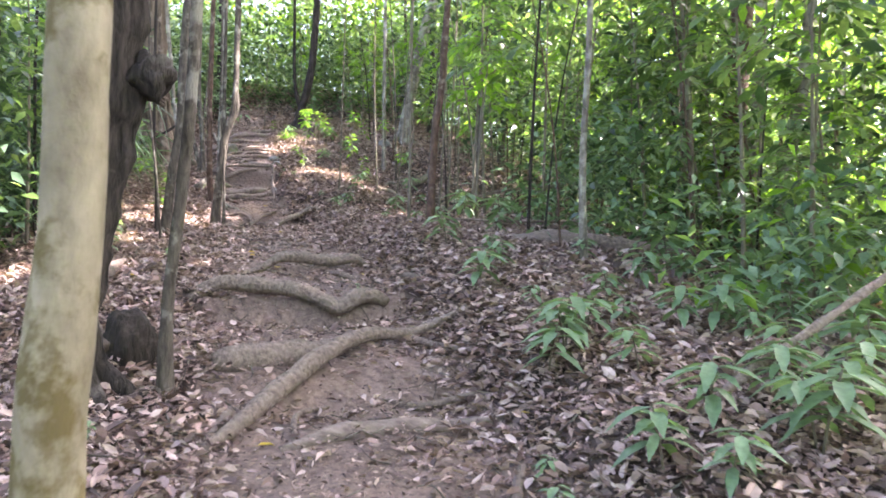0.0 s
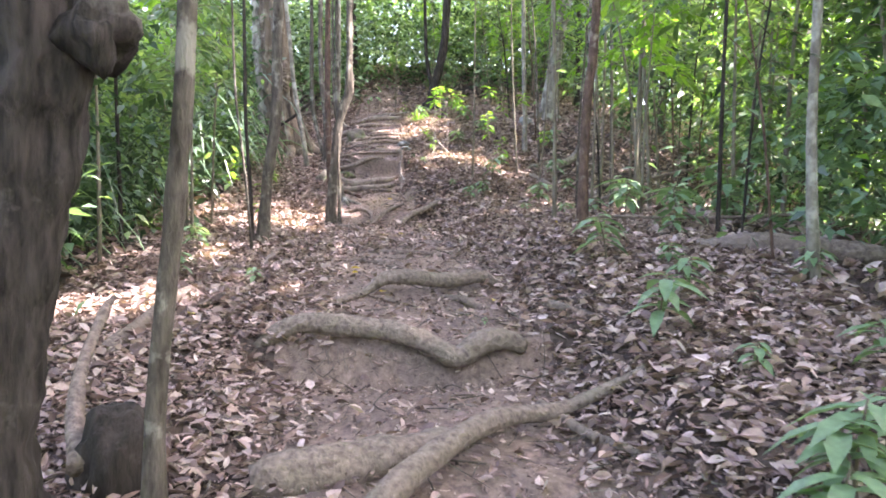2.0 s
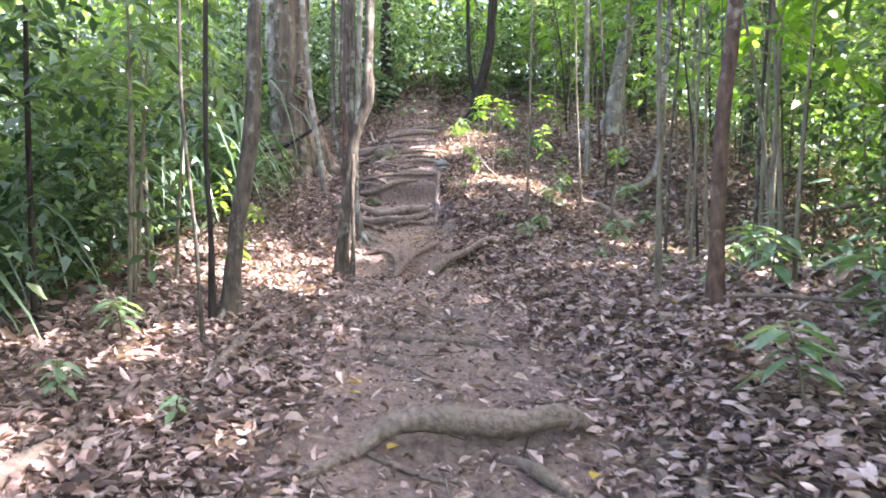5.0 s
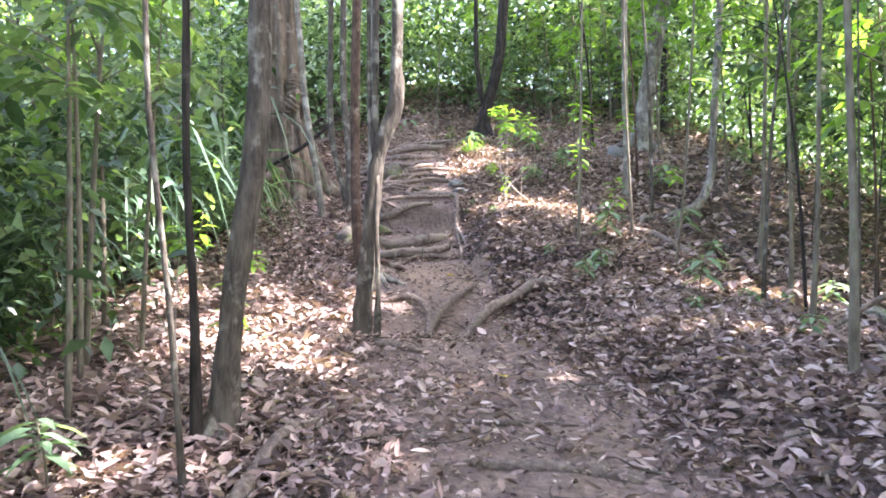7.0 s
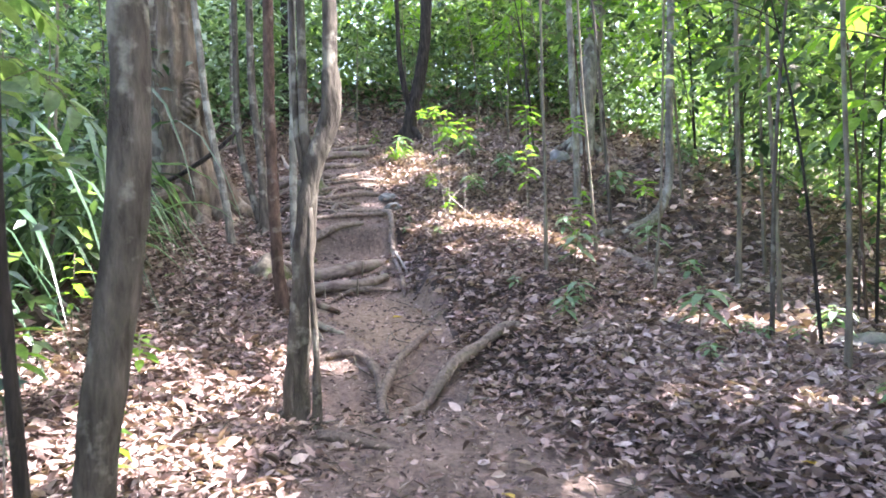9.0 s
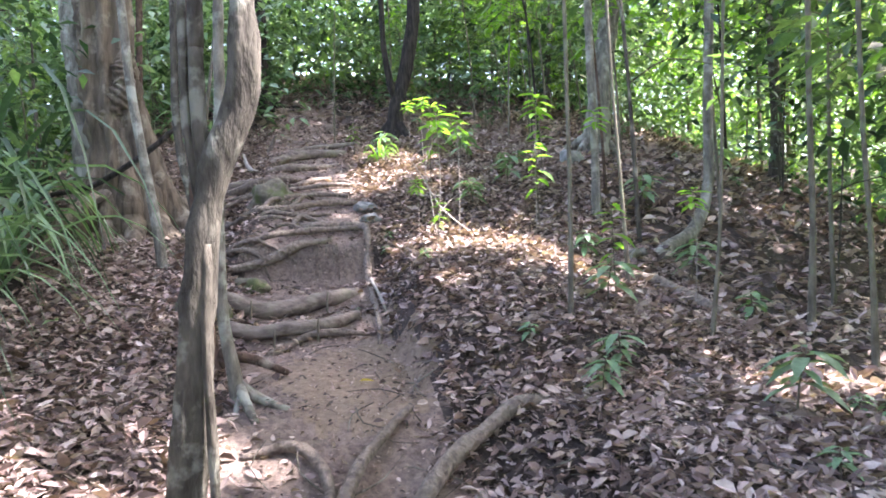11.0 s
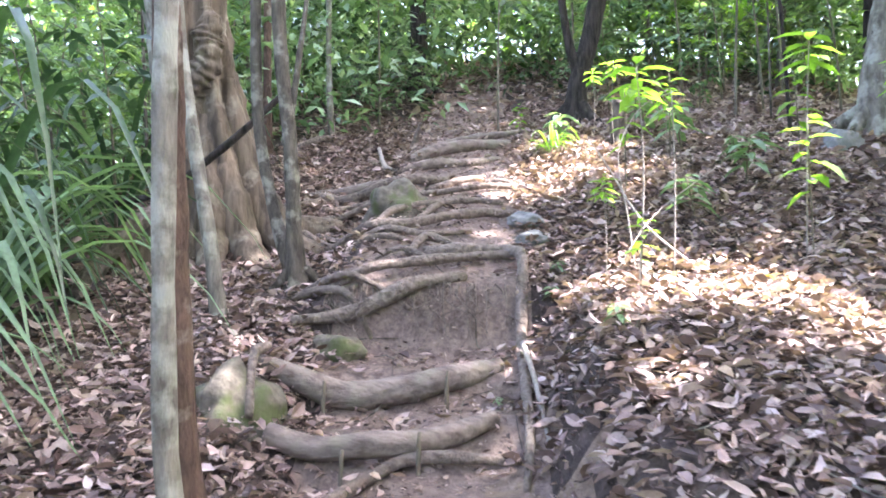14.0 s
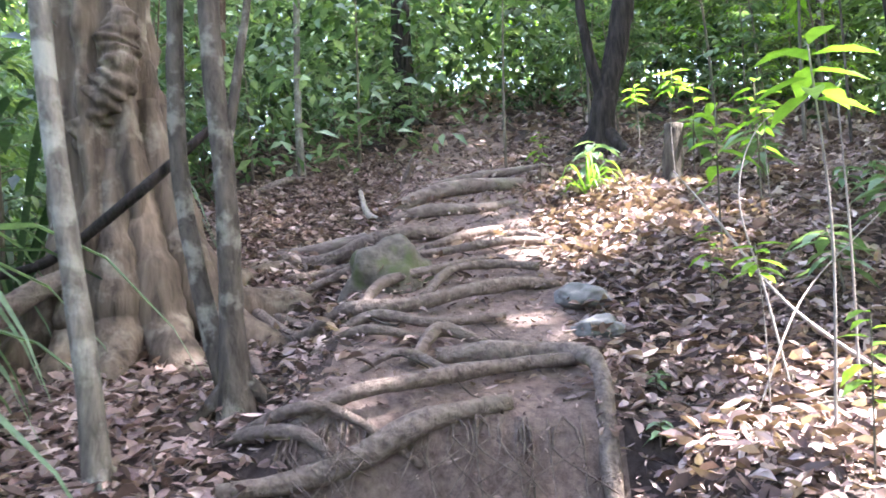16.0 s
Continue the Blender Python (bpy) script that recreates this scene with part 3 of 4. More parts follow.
root([(3.62, 0.28, 0.02, 0.03), (3.9, 0.42, 0.05, 0.055), (4.3, 0.62, 0.12, 0.075), (4.72, 0.95, 0.1, 0.075), (5.1, 1.3, 0.12, 0.065), (5.35, 1.7, 0.1, 0.05), (5.4, 2.15, 0.02, 0.03)], "long worn diagonal root over an eroded step", ROOT_GREY)
root([(4.72, 0.28, 0.03, 0.09), (4.77, 0.45, 0.05, 0.13), (4.92, 0.8, 0.05, 0.135), (5.15, 1.15, 0.0, 0.11), (5.3, 1.4, -0.03, 0.07)], "thick rounded root end half buried in soil", ROOT_GREY)
root([(3.72, 0.65, -0.01, 0.04), (3.8, 0.95, 0.03, 0.065), (3.85, 1.3, 0.03, 0.07), (3.84, 1.65, 0.02, 0.06), (3.76, 1.95, -0.02, 0.04)], "weathered log half buried across the trail", LOG, "log")
root([(3.75, 0.72, 0.0, 0.018), (4.05, 0.75, 0.05, 0.02), (4.35, 0.95, 0.06, 0.016)], "thin crooked root twig", ROOT)
root([(4.42, 1.3, 0.0, 0.02), (4.26, 1.48, 0.03, 0.03), (4.17, 1.84, 0.03, 0.025), (3.7, 2.0, 0.0, 0.015)], "thin branching root among leaves", ROOT)
root([(5.5, 1.6, 0.06, 0.03), (5.1, 1.75, 0.05, 0.03), (4.65, 1.95, 0.02, 0.018)], "thin branching root among leaves", ROOT)
root([(4.15, 0.4, 0.04, 0.03), (3.85, 0.3, 0.02, 0.03), (3.55, 0.18, 0.0, 0.02)], "dark root fork at the foot of a step", ROOT)
root([(6.28, 0.02, -0.05, 0.05), (6.3, 0.15, 0.06, 0.075), (6.3, 0.26, 0.12, 0.085), (6.3, 0.38, 0.13, 0.09), (6.28, 0.62, 0.12, 0.09), (6.24, 0.8, 0.11, 0.09), (6.19, 0.95, 0.09, 0.09), (6.15, 1.1, 0.17, 0.085), (6.13, 1.23, 0.2, 0.085), (6.16, 1.36, 0.17, 0.09), (6.2, 1.52, 0.11, 0.085), (6.24, 1.64, -0.02, 0.06)],
     "thick winding root forming a step over eroded soil", ROOT_GREY, lump=0.28)
root([(7.0, 0.1, -0.01, 0.03), (7.12, 0.4, 0.02, 0.038), (7.25, 0.62, 0.03, 0.045), (7.3, 0.76, 0.12, 0.07), (7.33, 0.88, 0.16, 0.078), (7.34, 1.03, 0.16, 0.08), (7.37, 1.18, 0.14, 0.08), (7.41, 1.35, 0.13, 0.078), (7.46, 1.54, 0.09, 0.065), (7.55, 1.7, -0.02, 0.035)],
     "winding root forming a low step in the trail", ROOT_GREY, lump=0.25)
root([(7.33, 1.22, 0.02, 0.035), (7.16, 1.34, 0.03, 0.04), (6.98, 1.5, 0.0, 0.03)], "short root stub among dead leaves", ROOT)
root([(7.3, 0.6, 0.02, 0.015), (7.15, 0.85, 0.02, 0.014), (7.05, 1.05, 0.0, 0.01)], "thin root strand below a step", ROOT)
root([(7.75, -0.19, 0.0, 0.03), (8.28, -0.22, 0.04, 0.045), (8.8, -0.2, 0.05, 0.045), (9.22, -0.13, 0.04, 0.045), (9.5, 0.06, 0.0, 0.03)], "curved root curling beside the trail", ROOT)
root([(5.9, -0.72, 0.02, 0.07), (6.3, -0.64, 0.06, 0.07), (6.84, -0.62, 0.05, 0.06), (7.26, -0.56, 0.03, 0.05), (7.82, -0.5, 0.02, 0.05), (8.1, -0.48, -0.03, 0.04)], "long root running along the trail edge", ROOT)
root([(4.5, -0.3, 0.1, 0.05), (5.0, -0.5, 0.2, 0.04), (5.6, -0.62, 0.3, 0.03), (6.1, -0.75, 0.25, 0.02)], "thin arched dark root near a trunk", ROOT)
root([(8.97, 0.48, 0.0, 0.025), (8.94, 0.84, 0.02, 0.035), (8.89, 1.17, 0.02, 0.04), (8.77, 1.5, -0.01, 0.025)], "low root crossing the trail", ROOT)
root([(8.55, 0.42, 0.0, 0.02), (8.42, 0.72, 0.02, 0.035), (8.13, 0.97, -0.01, 0.025)], "low root crossing the trail", ROOT)
root([(9.5, 0.6, 0.0, 0.015), (9.45, 0.9, 0.015, 0.02), (9.5, 1.25, -0.01, 0.012)], "low root crossing the trail", ROOT)
root([(7.0, 2.0, 0.0, 0.03), (6.72, 1.9, 0.05, 0.045), (6.5, 1.98, 0.04, 0.04), (6.27, 2.15, -0.01, 0.03)], "knuckled root in dead leaves", ROOT)
root([(11.1, 0.58, -0.02, 0.03), (11.55, 0.68, 0.03, 0.042), (11.95, 0.82, 0.07, 0.05), (12.1, 1.0, 0.08, 0.055), (12.25, 1.15, 0.09, 0.058), (12.38, 1.3, 0.09, 0.056), (12.46, 1.53, 0.07, 0.055), (12.47, 1.74, -0.02, 0.04)], "arched root at the rim of a hollow", ROOT_GREY)
root([(11.65, 0.54, 0.0, 0.03), (11.9, 0.57, 0.06, 0.04), (12.22, 0.69, 0.09, 0.04), (12.5, 0.86, 0.06, 0.036), (12.7, 1.0, 0.02, 0.025)], "straight root leaning out of a soil hollow", ROOT)
root([(12.42, 0.15, 0.0, 0.025), (12.4, 0.4, 0.05, 0.035), (12.15, 0.54, 0.07, 0.035), (11.8, 0.55, 0.02, 0.03)], "hooked root at the foot of a bank", ROOT)
root([(11.08, 0.16, 0.02, 0.035), (10.98, 0.35, 0.02, 0.03), (10.88, 0.55, -0.01, 0.02)], "dark root at a tree foot", ROOT)
root([(12.2, 1.35, 0.0, 0.02), (12.0, 1.2, 0.05, 0.025), (11.8, 1.1, 0.02, 0.02)], "thin root in a hollow", ROOT)

# log steps and the bank above them
root([(14.2, -0.1, 0.05, 0.06), (14.16, 0.1, 0.075, 0.068), (14.12, 0.35, 0.095, 0.07), (14.16, 0.6, 0.085, 0.062), (14.3, 0.84, 0.03, 0.05)], "smooth worn log forming a trail step", LOG, "log_step", 14, 0.1)
root([(14.72, -0.33, 0.0, 0.06), (14.65, -0.12, 0.075, 0.08), (14.65, 0.12, 0.075, 0.085), (14.67, 0.4, 0.075, 0.085), (14.71, 0.62, 0.065, 0.08), (14.86, 0.86, 0.0, 0.07)], "thick grey log forming an upper trail step", LOG, "log_step", 14, 0.12)
root([(13.85, 0.2, 0.0, 0.03), (14.02, 0.32, 0.04, 0.035), (14.08, 0.5, 0.05, 0.035), (14.08, 0.75, 0.05, 0.032), (14.12, 0.95, 0.0, 0.025)], "root curling below a log step", ROOT)
root([(15.1, -0.25, 0.05, 0.04), (15.17, 0.0, 0.075, 0.05), (15.19, 0.2, 0.095, 0.055), (15.23, 0.42, 0.075, 0.05), (15.34, 0.68, 0.02, 0.035)], "thick root along the rim of an eroded bank", ROOT_GREY)
root([(15.3, -0.08, 0.0, 0.025), (15.27, 0.14, 0.08, 0.03), (15.33, 0.34, 0.08, 0.038), (15.44, 0.55, 0.07, 0.038), (15.52, 0.72, 0.06, 0.035), (15.58, 0.95, 0.04, 0.03)], "root along the rim of an eroded bank", ROOT)
root([(15.62, 0.42, 0.02, 0.045), (15.62, 0.62, 0.05, 0.055), (15.64, 0.8, 0.05, 0.05), (15.58, 0.95, 0.06, 0.045), (15.38, 1.0, 0.08, 0.04), (15.1, 0.98, 0.1, 0.04), (14.7, 0.98, 0.08, 0.032), (14.2, 0.98, 0.05, 0.025), (13.9, 0.95, 0.0, 0.018)],
     "pale root hanging down the bank beside the steps", ROOT_GREY)
root([(14.9, 0.98, 0.1, 0.015), (14.5, 1.02, 0.1, 0.015), (14.1, 1.05, 0.03, 0.01)], "thin hanging root strand", STEM_DRY)
root([(15.5, -0.38, 0.0, 0.02), (15.3, -0.14, 0.05, 0.03), (15.2, 0.05, 0.1, 0.022), (15.15, 0.18, 0.02, 0.012)], "branching root at the bank rim", ROOT)
root([(14.7, -0.25, 0.08, 0.025), (14.4, -0.22, 0.2, 0.025), (14.15, -0.16, 0.1, 0.02)], "root draped over a mossy rock", ROOT)
for s, v, h in ((14.02, 0.24, 0.16), (14.05, 0.54, 0.16), (14.55, 0.62, 0.18), (14.55, 0.05, 0.18)):
    root([(s, v, -0.06, 0.011), (s + 0.01, v, h * 0.5, 0.011), (s + 0.015, v + 0.006, h, 0.009)], "short wooden peg holding a log step", STEM, "peg", 7, 0.1)
for rows in ([(16.95, -0.75, 0.1, 0.06), (17.05, -0.5, 0.06, 0.055), (17.2, -0.3, 0.05, 0.045), (17.35, 0.05, 0.0, 0.03)],
             [(16.86, -0.63, 0.06, 0.045), (16.5, -0.32, 0.06, 0.045), (16.1, -0.02, 0.06, 0.045), (15.98, 0.15, 0.07, 0.045), (16.02, 0.31, 0.07, 0.048), (16.18, 0.54, 0.07, 0.045), (16.35, 0.78, 0.06, 0.042), (16.45, 0.99, 0.0, 0.03)],
             [(15.95, 0.07, 0.06, 0.025), (16.35, 0.14, 0.08, 0.032), (16.54, 0.38, 0.07, 0.034), (16.75, 0.52, 0.06, 0.032), (16.92, 0.66, 0.03, 0.022)],
             [(16.15, 0.34, 0.05, 0.025), (16.51, 0.46, 0.07, 0.032), (16.63, 0.67, 0.07, 0.034), (16.61, 0.91, 0.04, 0.025)],
             [(17.01, -0.64, 0.06, 0.04), (17.1, -0.4, 0.06, 0.038), (17.05, -0.07, 0.05, 0.03), (16.95, 0.05, 0.0, 0.02)],
             [(17.25, -0.57, 0.05, 0.035), (17.3, -0.37, 0.05, 0.03), (17.11, -0.04, 0.02, 0.025)],
             [(16.8, -0.5, 0.05, 0.03), (16.62, -0.25, 0.06, 0.028), (16.4, -0.1, 0.05, 0.025), (16.2, 0.1, 0.02, 0.018)],
             [(17.65, -0.71, 0.03, 0.06), (17.5, -0.38, 0.06, 0.065), (17.36, 0.07, 0.07, 0.06), (17.5, 0.51, 0.03, 0.05)],
             [(17.16, 0.3, 0.05, 0.03), (17.32, 0.56, 0.06, 0.038), (17.56, 0.76, 0.03, 0.028)],
             [(15.45, -0.33, 0.03, 0.022), (15.27, -0.02, 0.06, 0.026), (15.24, 0.15, 0.05, 0.02), (15.2, 0.39, 0.02, 0.014)],
             [(17.18, 0.71, 0.04, 0.02), (17.26, 0.88, 0.05, 0.024), (17.13, 1.12, 0.0, 0.016)],
             [(15.52, 0.34, 0.04, 0.025), (15.74, 0.43, 0.07, 0.03), (15.72, 0.61, 0.02, 0.022)],
             [(16.0, -0.18, 0.03, 0.022), (15.75, 0.12, 0.05, 0.026), (15.75, 0.39, 0.02, 0.018)],
             [(17.0, 0.05, 0.04, 0.025), (17.02, 0.4, 0.06, 0.032), (17.1, 0.75, 0.05, 0.03), (17.2, 1.1, 0.0, 0.02)],
             [(15.8, -0.2, 0.03, 0.02), (15.9, 0.1, 0.05, 0.025), (15.85, 0.4, 0.05, 0.025), (15.95, 0.7, 0.03, 0.02)],
             [(16.3, -0.5, 0.04, 0.03), (16.05, -0.35, 0.03, 0.022), (15.9, -0.18, 0.0, 0.012)],
             [(15.45, 0.5, 0.05, 0.016), (15.55, 0.3, 0.06, 0.019), (15.5, 0.15, 0.02, 0.012)]):
    root(rows, "bare winding tree root gripping the slope", ROOT, seed=rows[1][1])
root([(18.2, -0.1, 0.0, 0.06), (18.35, 0.2, 0.06, 0.075), (18.5, 0.55, 0.07, 0.075), (18.7, 1.0, 0.05, 0.07)], "straight fallen log laid across the slope", LOG, "log", 12, 0.06)
root([(17.9, -0.08, 0.0, 0.05), (17.92, 0.25, 0.05, 0.06), (18.02, 0.6, 0.03, 0.055), (18.2, 0.9, 0.0, 0.04)], "weathered log laid across the slope", LOG, "log", 12, 0.1)
root([(17.75, -0.95, 0.0, 0.05), (17.72, -0.5, 0.04, 0.06), (17.62, -0.1, 0.04, 0.06), (17.62, 0.3, 0.0, 0.045)], "weathered log laid across the slope", LOG, "log", 12, 0.12)
root([(18.9, 0.1, 0.0, 0.04), (19.1, 0.6, 0.06, 0.05), (19.3, 1.2, 0.03, 0.04)], "branchy log at the top of the steps", LOG, "log", 10, 0.15)
root([(19.6, -1.6, 0.0, 0.05), (19.8, -1.2, 0.1, 0.05), (20.1, -0.9, 0.0, 0.04)], "pale fallen branch near undergrowth", ROOT)
root([(18.6, -0.3, 0.25, 0.02), (18.3, -0.2, 0.1, 0.03), (18.0, -0.05, 0.02, 0.02)], "short leaning stick on the slope", STEM_DRY, "stick")
root([(19.0, 0.0, 0.0, 0.05), (18.95, 0.05, 0.15, 0.04), (18.9, 0.1, 0.28, 0.025)], "broken stub beside a log", ROOT, "stump")
# fallen wood on the right bank
root([(7.35, 3.2, 0.03, 0.1), (7.1, 3.6, 0.08, 0.13), (6.85, 4.1, 0.08, 0.12), (6.6, 4.8, 0.1, 0.1)], "rotting log lying on the leafy bank", ROOT, "log", 12, 0.2)
root([(8.6, 1.95, 0.0, 0.012), (8.4, 2.6, 0.1, 0.014), (8.15, 3.4, 0.12, 0.016), (8.0, 4.4, 0.2, 0.018)], "long thin dry stick on leaves", ROOT, "stick")
root([(14.5, 3.0, 0.02, 0.05), (14.3, 3.2, 0.06, 0.06), (13.9, 3.4, 0.05, 0.06), (13.5, 3.6, 0.0, 0.05)], "grey fallen branch on the bank", ROOT_GREY, "log")
root([(10.4, 3.0, 0.05, 0.02), (10.6, 3.9, 0.5, 0.025), (10.9, 5.0, 0.8, 0.03), (11.2, 6.0, 1.1, 0.03)], "long bent dead branch propped on the bank", ROOT, "branch")
root([(2.85, 2.45, 0.03, 0.022), (2.9, 2.7, 0.17, 0.026), (3.0, 3.19, 0.34, 0.027), (3.1, 3.73, 0.58, 0.027), (3.2, 4.3, 0.8, 0.025)], "pale bare branch leaning over shrubs", ROOT_GREY, "branch")
root([(2.6, 1.55, 0.0, 0.03), (2.9, 1.6, 0.03, 0.035), (3.3, 1.8, 0.0, 0.03)], "short grey root among leaves", ROOT)
root([(16.4, -1.9, 0.5, 0.025), (16.35, -1.5, 0.55, 0.03), (16.2, -1.0, 0.85, 0.03), (16.3, -0.62, 1.2, 0.025)], "dark dead branch across the great tree", BARK_DARK, "branch")
root([(15.9, -1.9, 0.0, 0.09), (16.1, -1.7, 0.3, 0.08), (16.35, -1.45, 0.45, 0.08), (16.7, -1.3, 0.35, 0.08)], "arched pale buttress root of a great tree", ROOT_GREY)


def rock(at, size, label, mat, tilt=0, seed=0):
    s, v, h = at
    p = gz(s, v, h)
    ob = mesh_part("rock", *blob((0, 0, 0), size, 0.35, 4.0, seed, 4), mat)
    ob.matrix_world = Matrix.Translation(p) @ pose(0, 0, 0, 0, tilt, 25.9)
    return tagged(ob, label, "rock")


rock((14.3, -0.28, -0.06), (0.2, 0.19, 0.24), "green mossy boulder beside log steps", ROCK_MOSS, 0, 1)
rock((15.02, 0.0, 0.02), (0.15, 0.1, 0.1), "small mossy rock on a trail step", ROCK_MOSS, 0, 2)
rock((16.62, 0.14, -0.03), (0.23, 0.2, 0.25), "pointed mossy rock wedged among roots", ROCK_MOSS, -15, 5)
rock((16.15, 1.06, 0.04), (0.13, 0.09, 0.06), "flat grey stone set in leaves", ROCK_GREY, 5, 6)
rock((15.88, 1.08, 0.03), (0.1, 0.08, 0.05), "flat grey stone set in leaves", ROCK_GREY, -5, 7)
rock((4.62, -0.2, 0.08), (0.16, 0.15, 0.2), "dark rotten stump beside a trunk", BARK_DARK, 0, 8)
rock((17.3, 3.6, 0.05), (0.16, 0.15, 0.14), "pale green stone on the bank", ROCK_GREY, 0, 9)
rock((12.6, 4.6, 0.05), (0.3, 0.2, 0.12), "rounded stone on the far bank", ROCK_GREY, 0, 10)
root([(17.85, 1.95, -0.1, 0.12), (17.85, 1.95, 0.15, 0.1), (17.85, 1.97, 0.42, 0.085)], "broken brown tree stump on the slope", BARK_BROWN, "stump", 14, 0.25)

# leaf litter
rng = np.random.default_rng(4)


def litter(n, box, size, name, label, keep):
    s, v = rng.uniform(box[0], box[1], n), rng.uniform(box[2], box[3], n)
    ok = np.array([rng.random() < keep(a, b) for a, b in zip(s, v)])
    s, v = s[ok], v[ok]
    n = len(s)
    lift = rng.uniform(0.0, 0.06, n)
    pos = np.array([gz(a, b, h) for a, b, h in zip(s, v, lift)])
    a = rng.uniform(0, 6.283, n)
    way = np.stack([np.cos(a), np.sin(a), rng.normal(0.0, 0.32, n)], 1)
    nor = np.stack([rng.normal(0, 0.7, n), rng.normal(0, 0.7, n), np.ones(n)], 1)
    L = rng.uniform(size[0], size[1], n)
    verts, faces = leaf_sheet(pos, way, nor, L, L * rng.uniform(0.2, 0.62, n), rng.uniform(-0.35, 0.4, n)[:, None], rng.uniform(-0.12, 0.28, n)[:, None], n > 30000)
    return tagged(mesh_part(name, verts, faces, LITTER, even=False), label, "leaf litter", kind="stuff")


def on_trail(s, v):
    bare = 0.6 + 0.5 * noise.noise((s * 0.9, v * 0.9, 5.0))
    k = 1 - bare_soil(s, v) * min(max(bare + 0.32, 0.4), 0.93)
    if 12.5 < s < 13.9 and 0.3 < v < 1.2 or 15.1 < s < 15.3 and -0.1 < v < 0.95:
        k *= 0.12
    if 15.3 < s < 18.2 and -0.6 < v < 1.05:
        k *= 0.45
    return k


litter(190000, (1.0, 21, -1.7, 3.6), (0.03, 0.1), "leaf_litter", "dry curled brown dead leaves carpeting the ground", on_trail)
litter(45000, (1.5, 21, -0.6, 2.2), (0.012, 0.04), "leaf_litter", "crumbled leaf fragments and twigs on bare soil", lambda s, v: 0.75)
litter(52000, (0.0, 26, 3.4, 11), (0.07, 0.16), "leaf_litter", "dry brown dead leaves on the far bank", lambda s, v: 1)
litter(16000, (0.0, 26, -8, -1.6), (0.1, 0.2), "leaf_litter", "dry brown dead leaves under undergrowth", lambda s, v: 1)
litter(16000, (-9, 1.2, -5, 6), (0.07, 0.15), "leaf_litter", "dry brown dead leaves on the lower trail", lambda s, v: 1 - 0.6 * bare_soil(s, v))
litter(7000, (21, 30, -3, 4), (0.1, 0.2), "leaf_litter", "dry brown dead leaves at the top of the slope", lambda s, v: 1)

# twigs lying on the leaves
pieces = []
for i in range(1100):
    s, v = rng.uniform(1.8, 19), rng.uniform(-1.6, 3.6)
    a, L, q = rng.uniform(0, 6.283), rng.uniform(0.06, 0.4), rng.uniform(0.002, 0.006)
    bend = rng.uniform(-0.5, 0.5)
    rows = [(s, v), (s + math.cos(a) * L * 0.5, v + math.sin(a) * L * 0.5), (s + math.cos(a + bend) * L, v + math.sin(a + bend) * L)]
    pieces.append(tube([(*gz(x, y, rng.uniform(0.02, 0.06)), q * k) for (x, y), k in zip(rows, (1, 0.85, 0.5))], 0.1, 4, 0.2))
tagged(mesh_part("twig_litter", *join(*pieces), BARK_BROWN), "fallen thin brown twigs lying over dead leaves", "twigs", kind="stuff")

# undergrowth


def sapling(name, height, branches, per, leaf, mat, label, seed, lean=0.15, start=0.2, reach=0.45, narrow=0.42, hang=0.25):
    """Small tree: stem, twigs, and rows of leaves along each twig."""
    r = random.Random(seed)
    ob = thing(name, (0, 0, 0), label, "plant", "undergrowth")
    top = Vector((r.uniform(-lean, lean) * height, r.uniform(-lean, lean) * height, height))
    stem = [(0, 0, -0.15, 0.006 + height * 0.005), (top.x * 0.3, top.y * 0.2, height * 0.4, 0.004 + height * 0.0035), (*top, 0.003)]
    pieces = []
    pos, way, nor, ln = [], [], [], []
    for b in range(branches):
        f = start + (1 - start) * (b + r.random()) / branches
        q = Vector((top.x * f * (0.6 + 0.4 * f), top.y * f * (0.5 + 0.5 * f), height * f))
        a = r.uniform(0, 6.28)
        L = reach * r.uniform(0.6, 1.3) * (1.25 - 0.6 * f)
        d = Vector((math.cos(a), math.sin(a), r.uniform(0.1, 0.7))).normalized()
        e = q + d * L + Vector((0, 0, -hang * L))
        m = q + d * L * 0.55
        pieces.append(tube([(*q, 0.006), (*m, 0.004), (*e, 0.002)], 0.2, 4, 0.0))
        for i in range(per):
            g = 0.25 + 0.75 * (i + 1) / per
            p = q.lerp(m, g / 0.55) if g < 0.55 else m.lerp(e, (g - 0.55) / 0.45)
            t = (e - q).normalized()
            side = t.cross(Vector((0, 0, 1))).normalized() * (1 if i % 2 else -1)
            w = side * r.uniform(0.5, 1) + t * r.uniform(0.4, 1.0) + Vector((0, 0, r.uniform(-0.7, 0.15)))
            if i == per - 1:
                w = t + Vector((0, 0, -0.4))
            pos.append(p), way.append(w), nor.append((r.gauss(0, 0.35), r.gauss(0, 0.35), 1)), ln.append(leaf * r.uniform(0.65, 1.25))
    mesh_part("stem", *tube(stem, 0.3, 6, 0.1), STEM, ob)
    tagged(mesh_part("branchwork", *join(*pieces), STEM, ob), kind="stuff")
    ln = np.array(ln)
    tagged(mesh_part("foliage", *leaf_sheet(np.array(pos), np.array(way), np.array(nor), ln, ln * narrow, 0.22, 0.08), mat, ob), kind="stuff")
    return ob


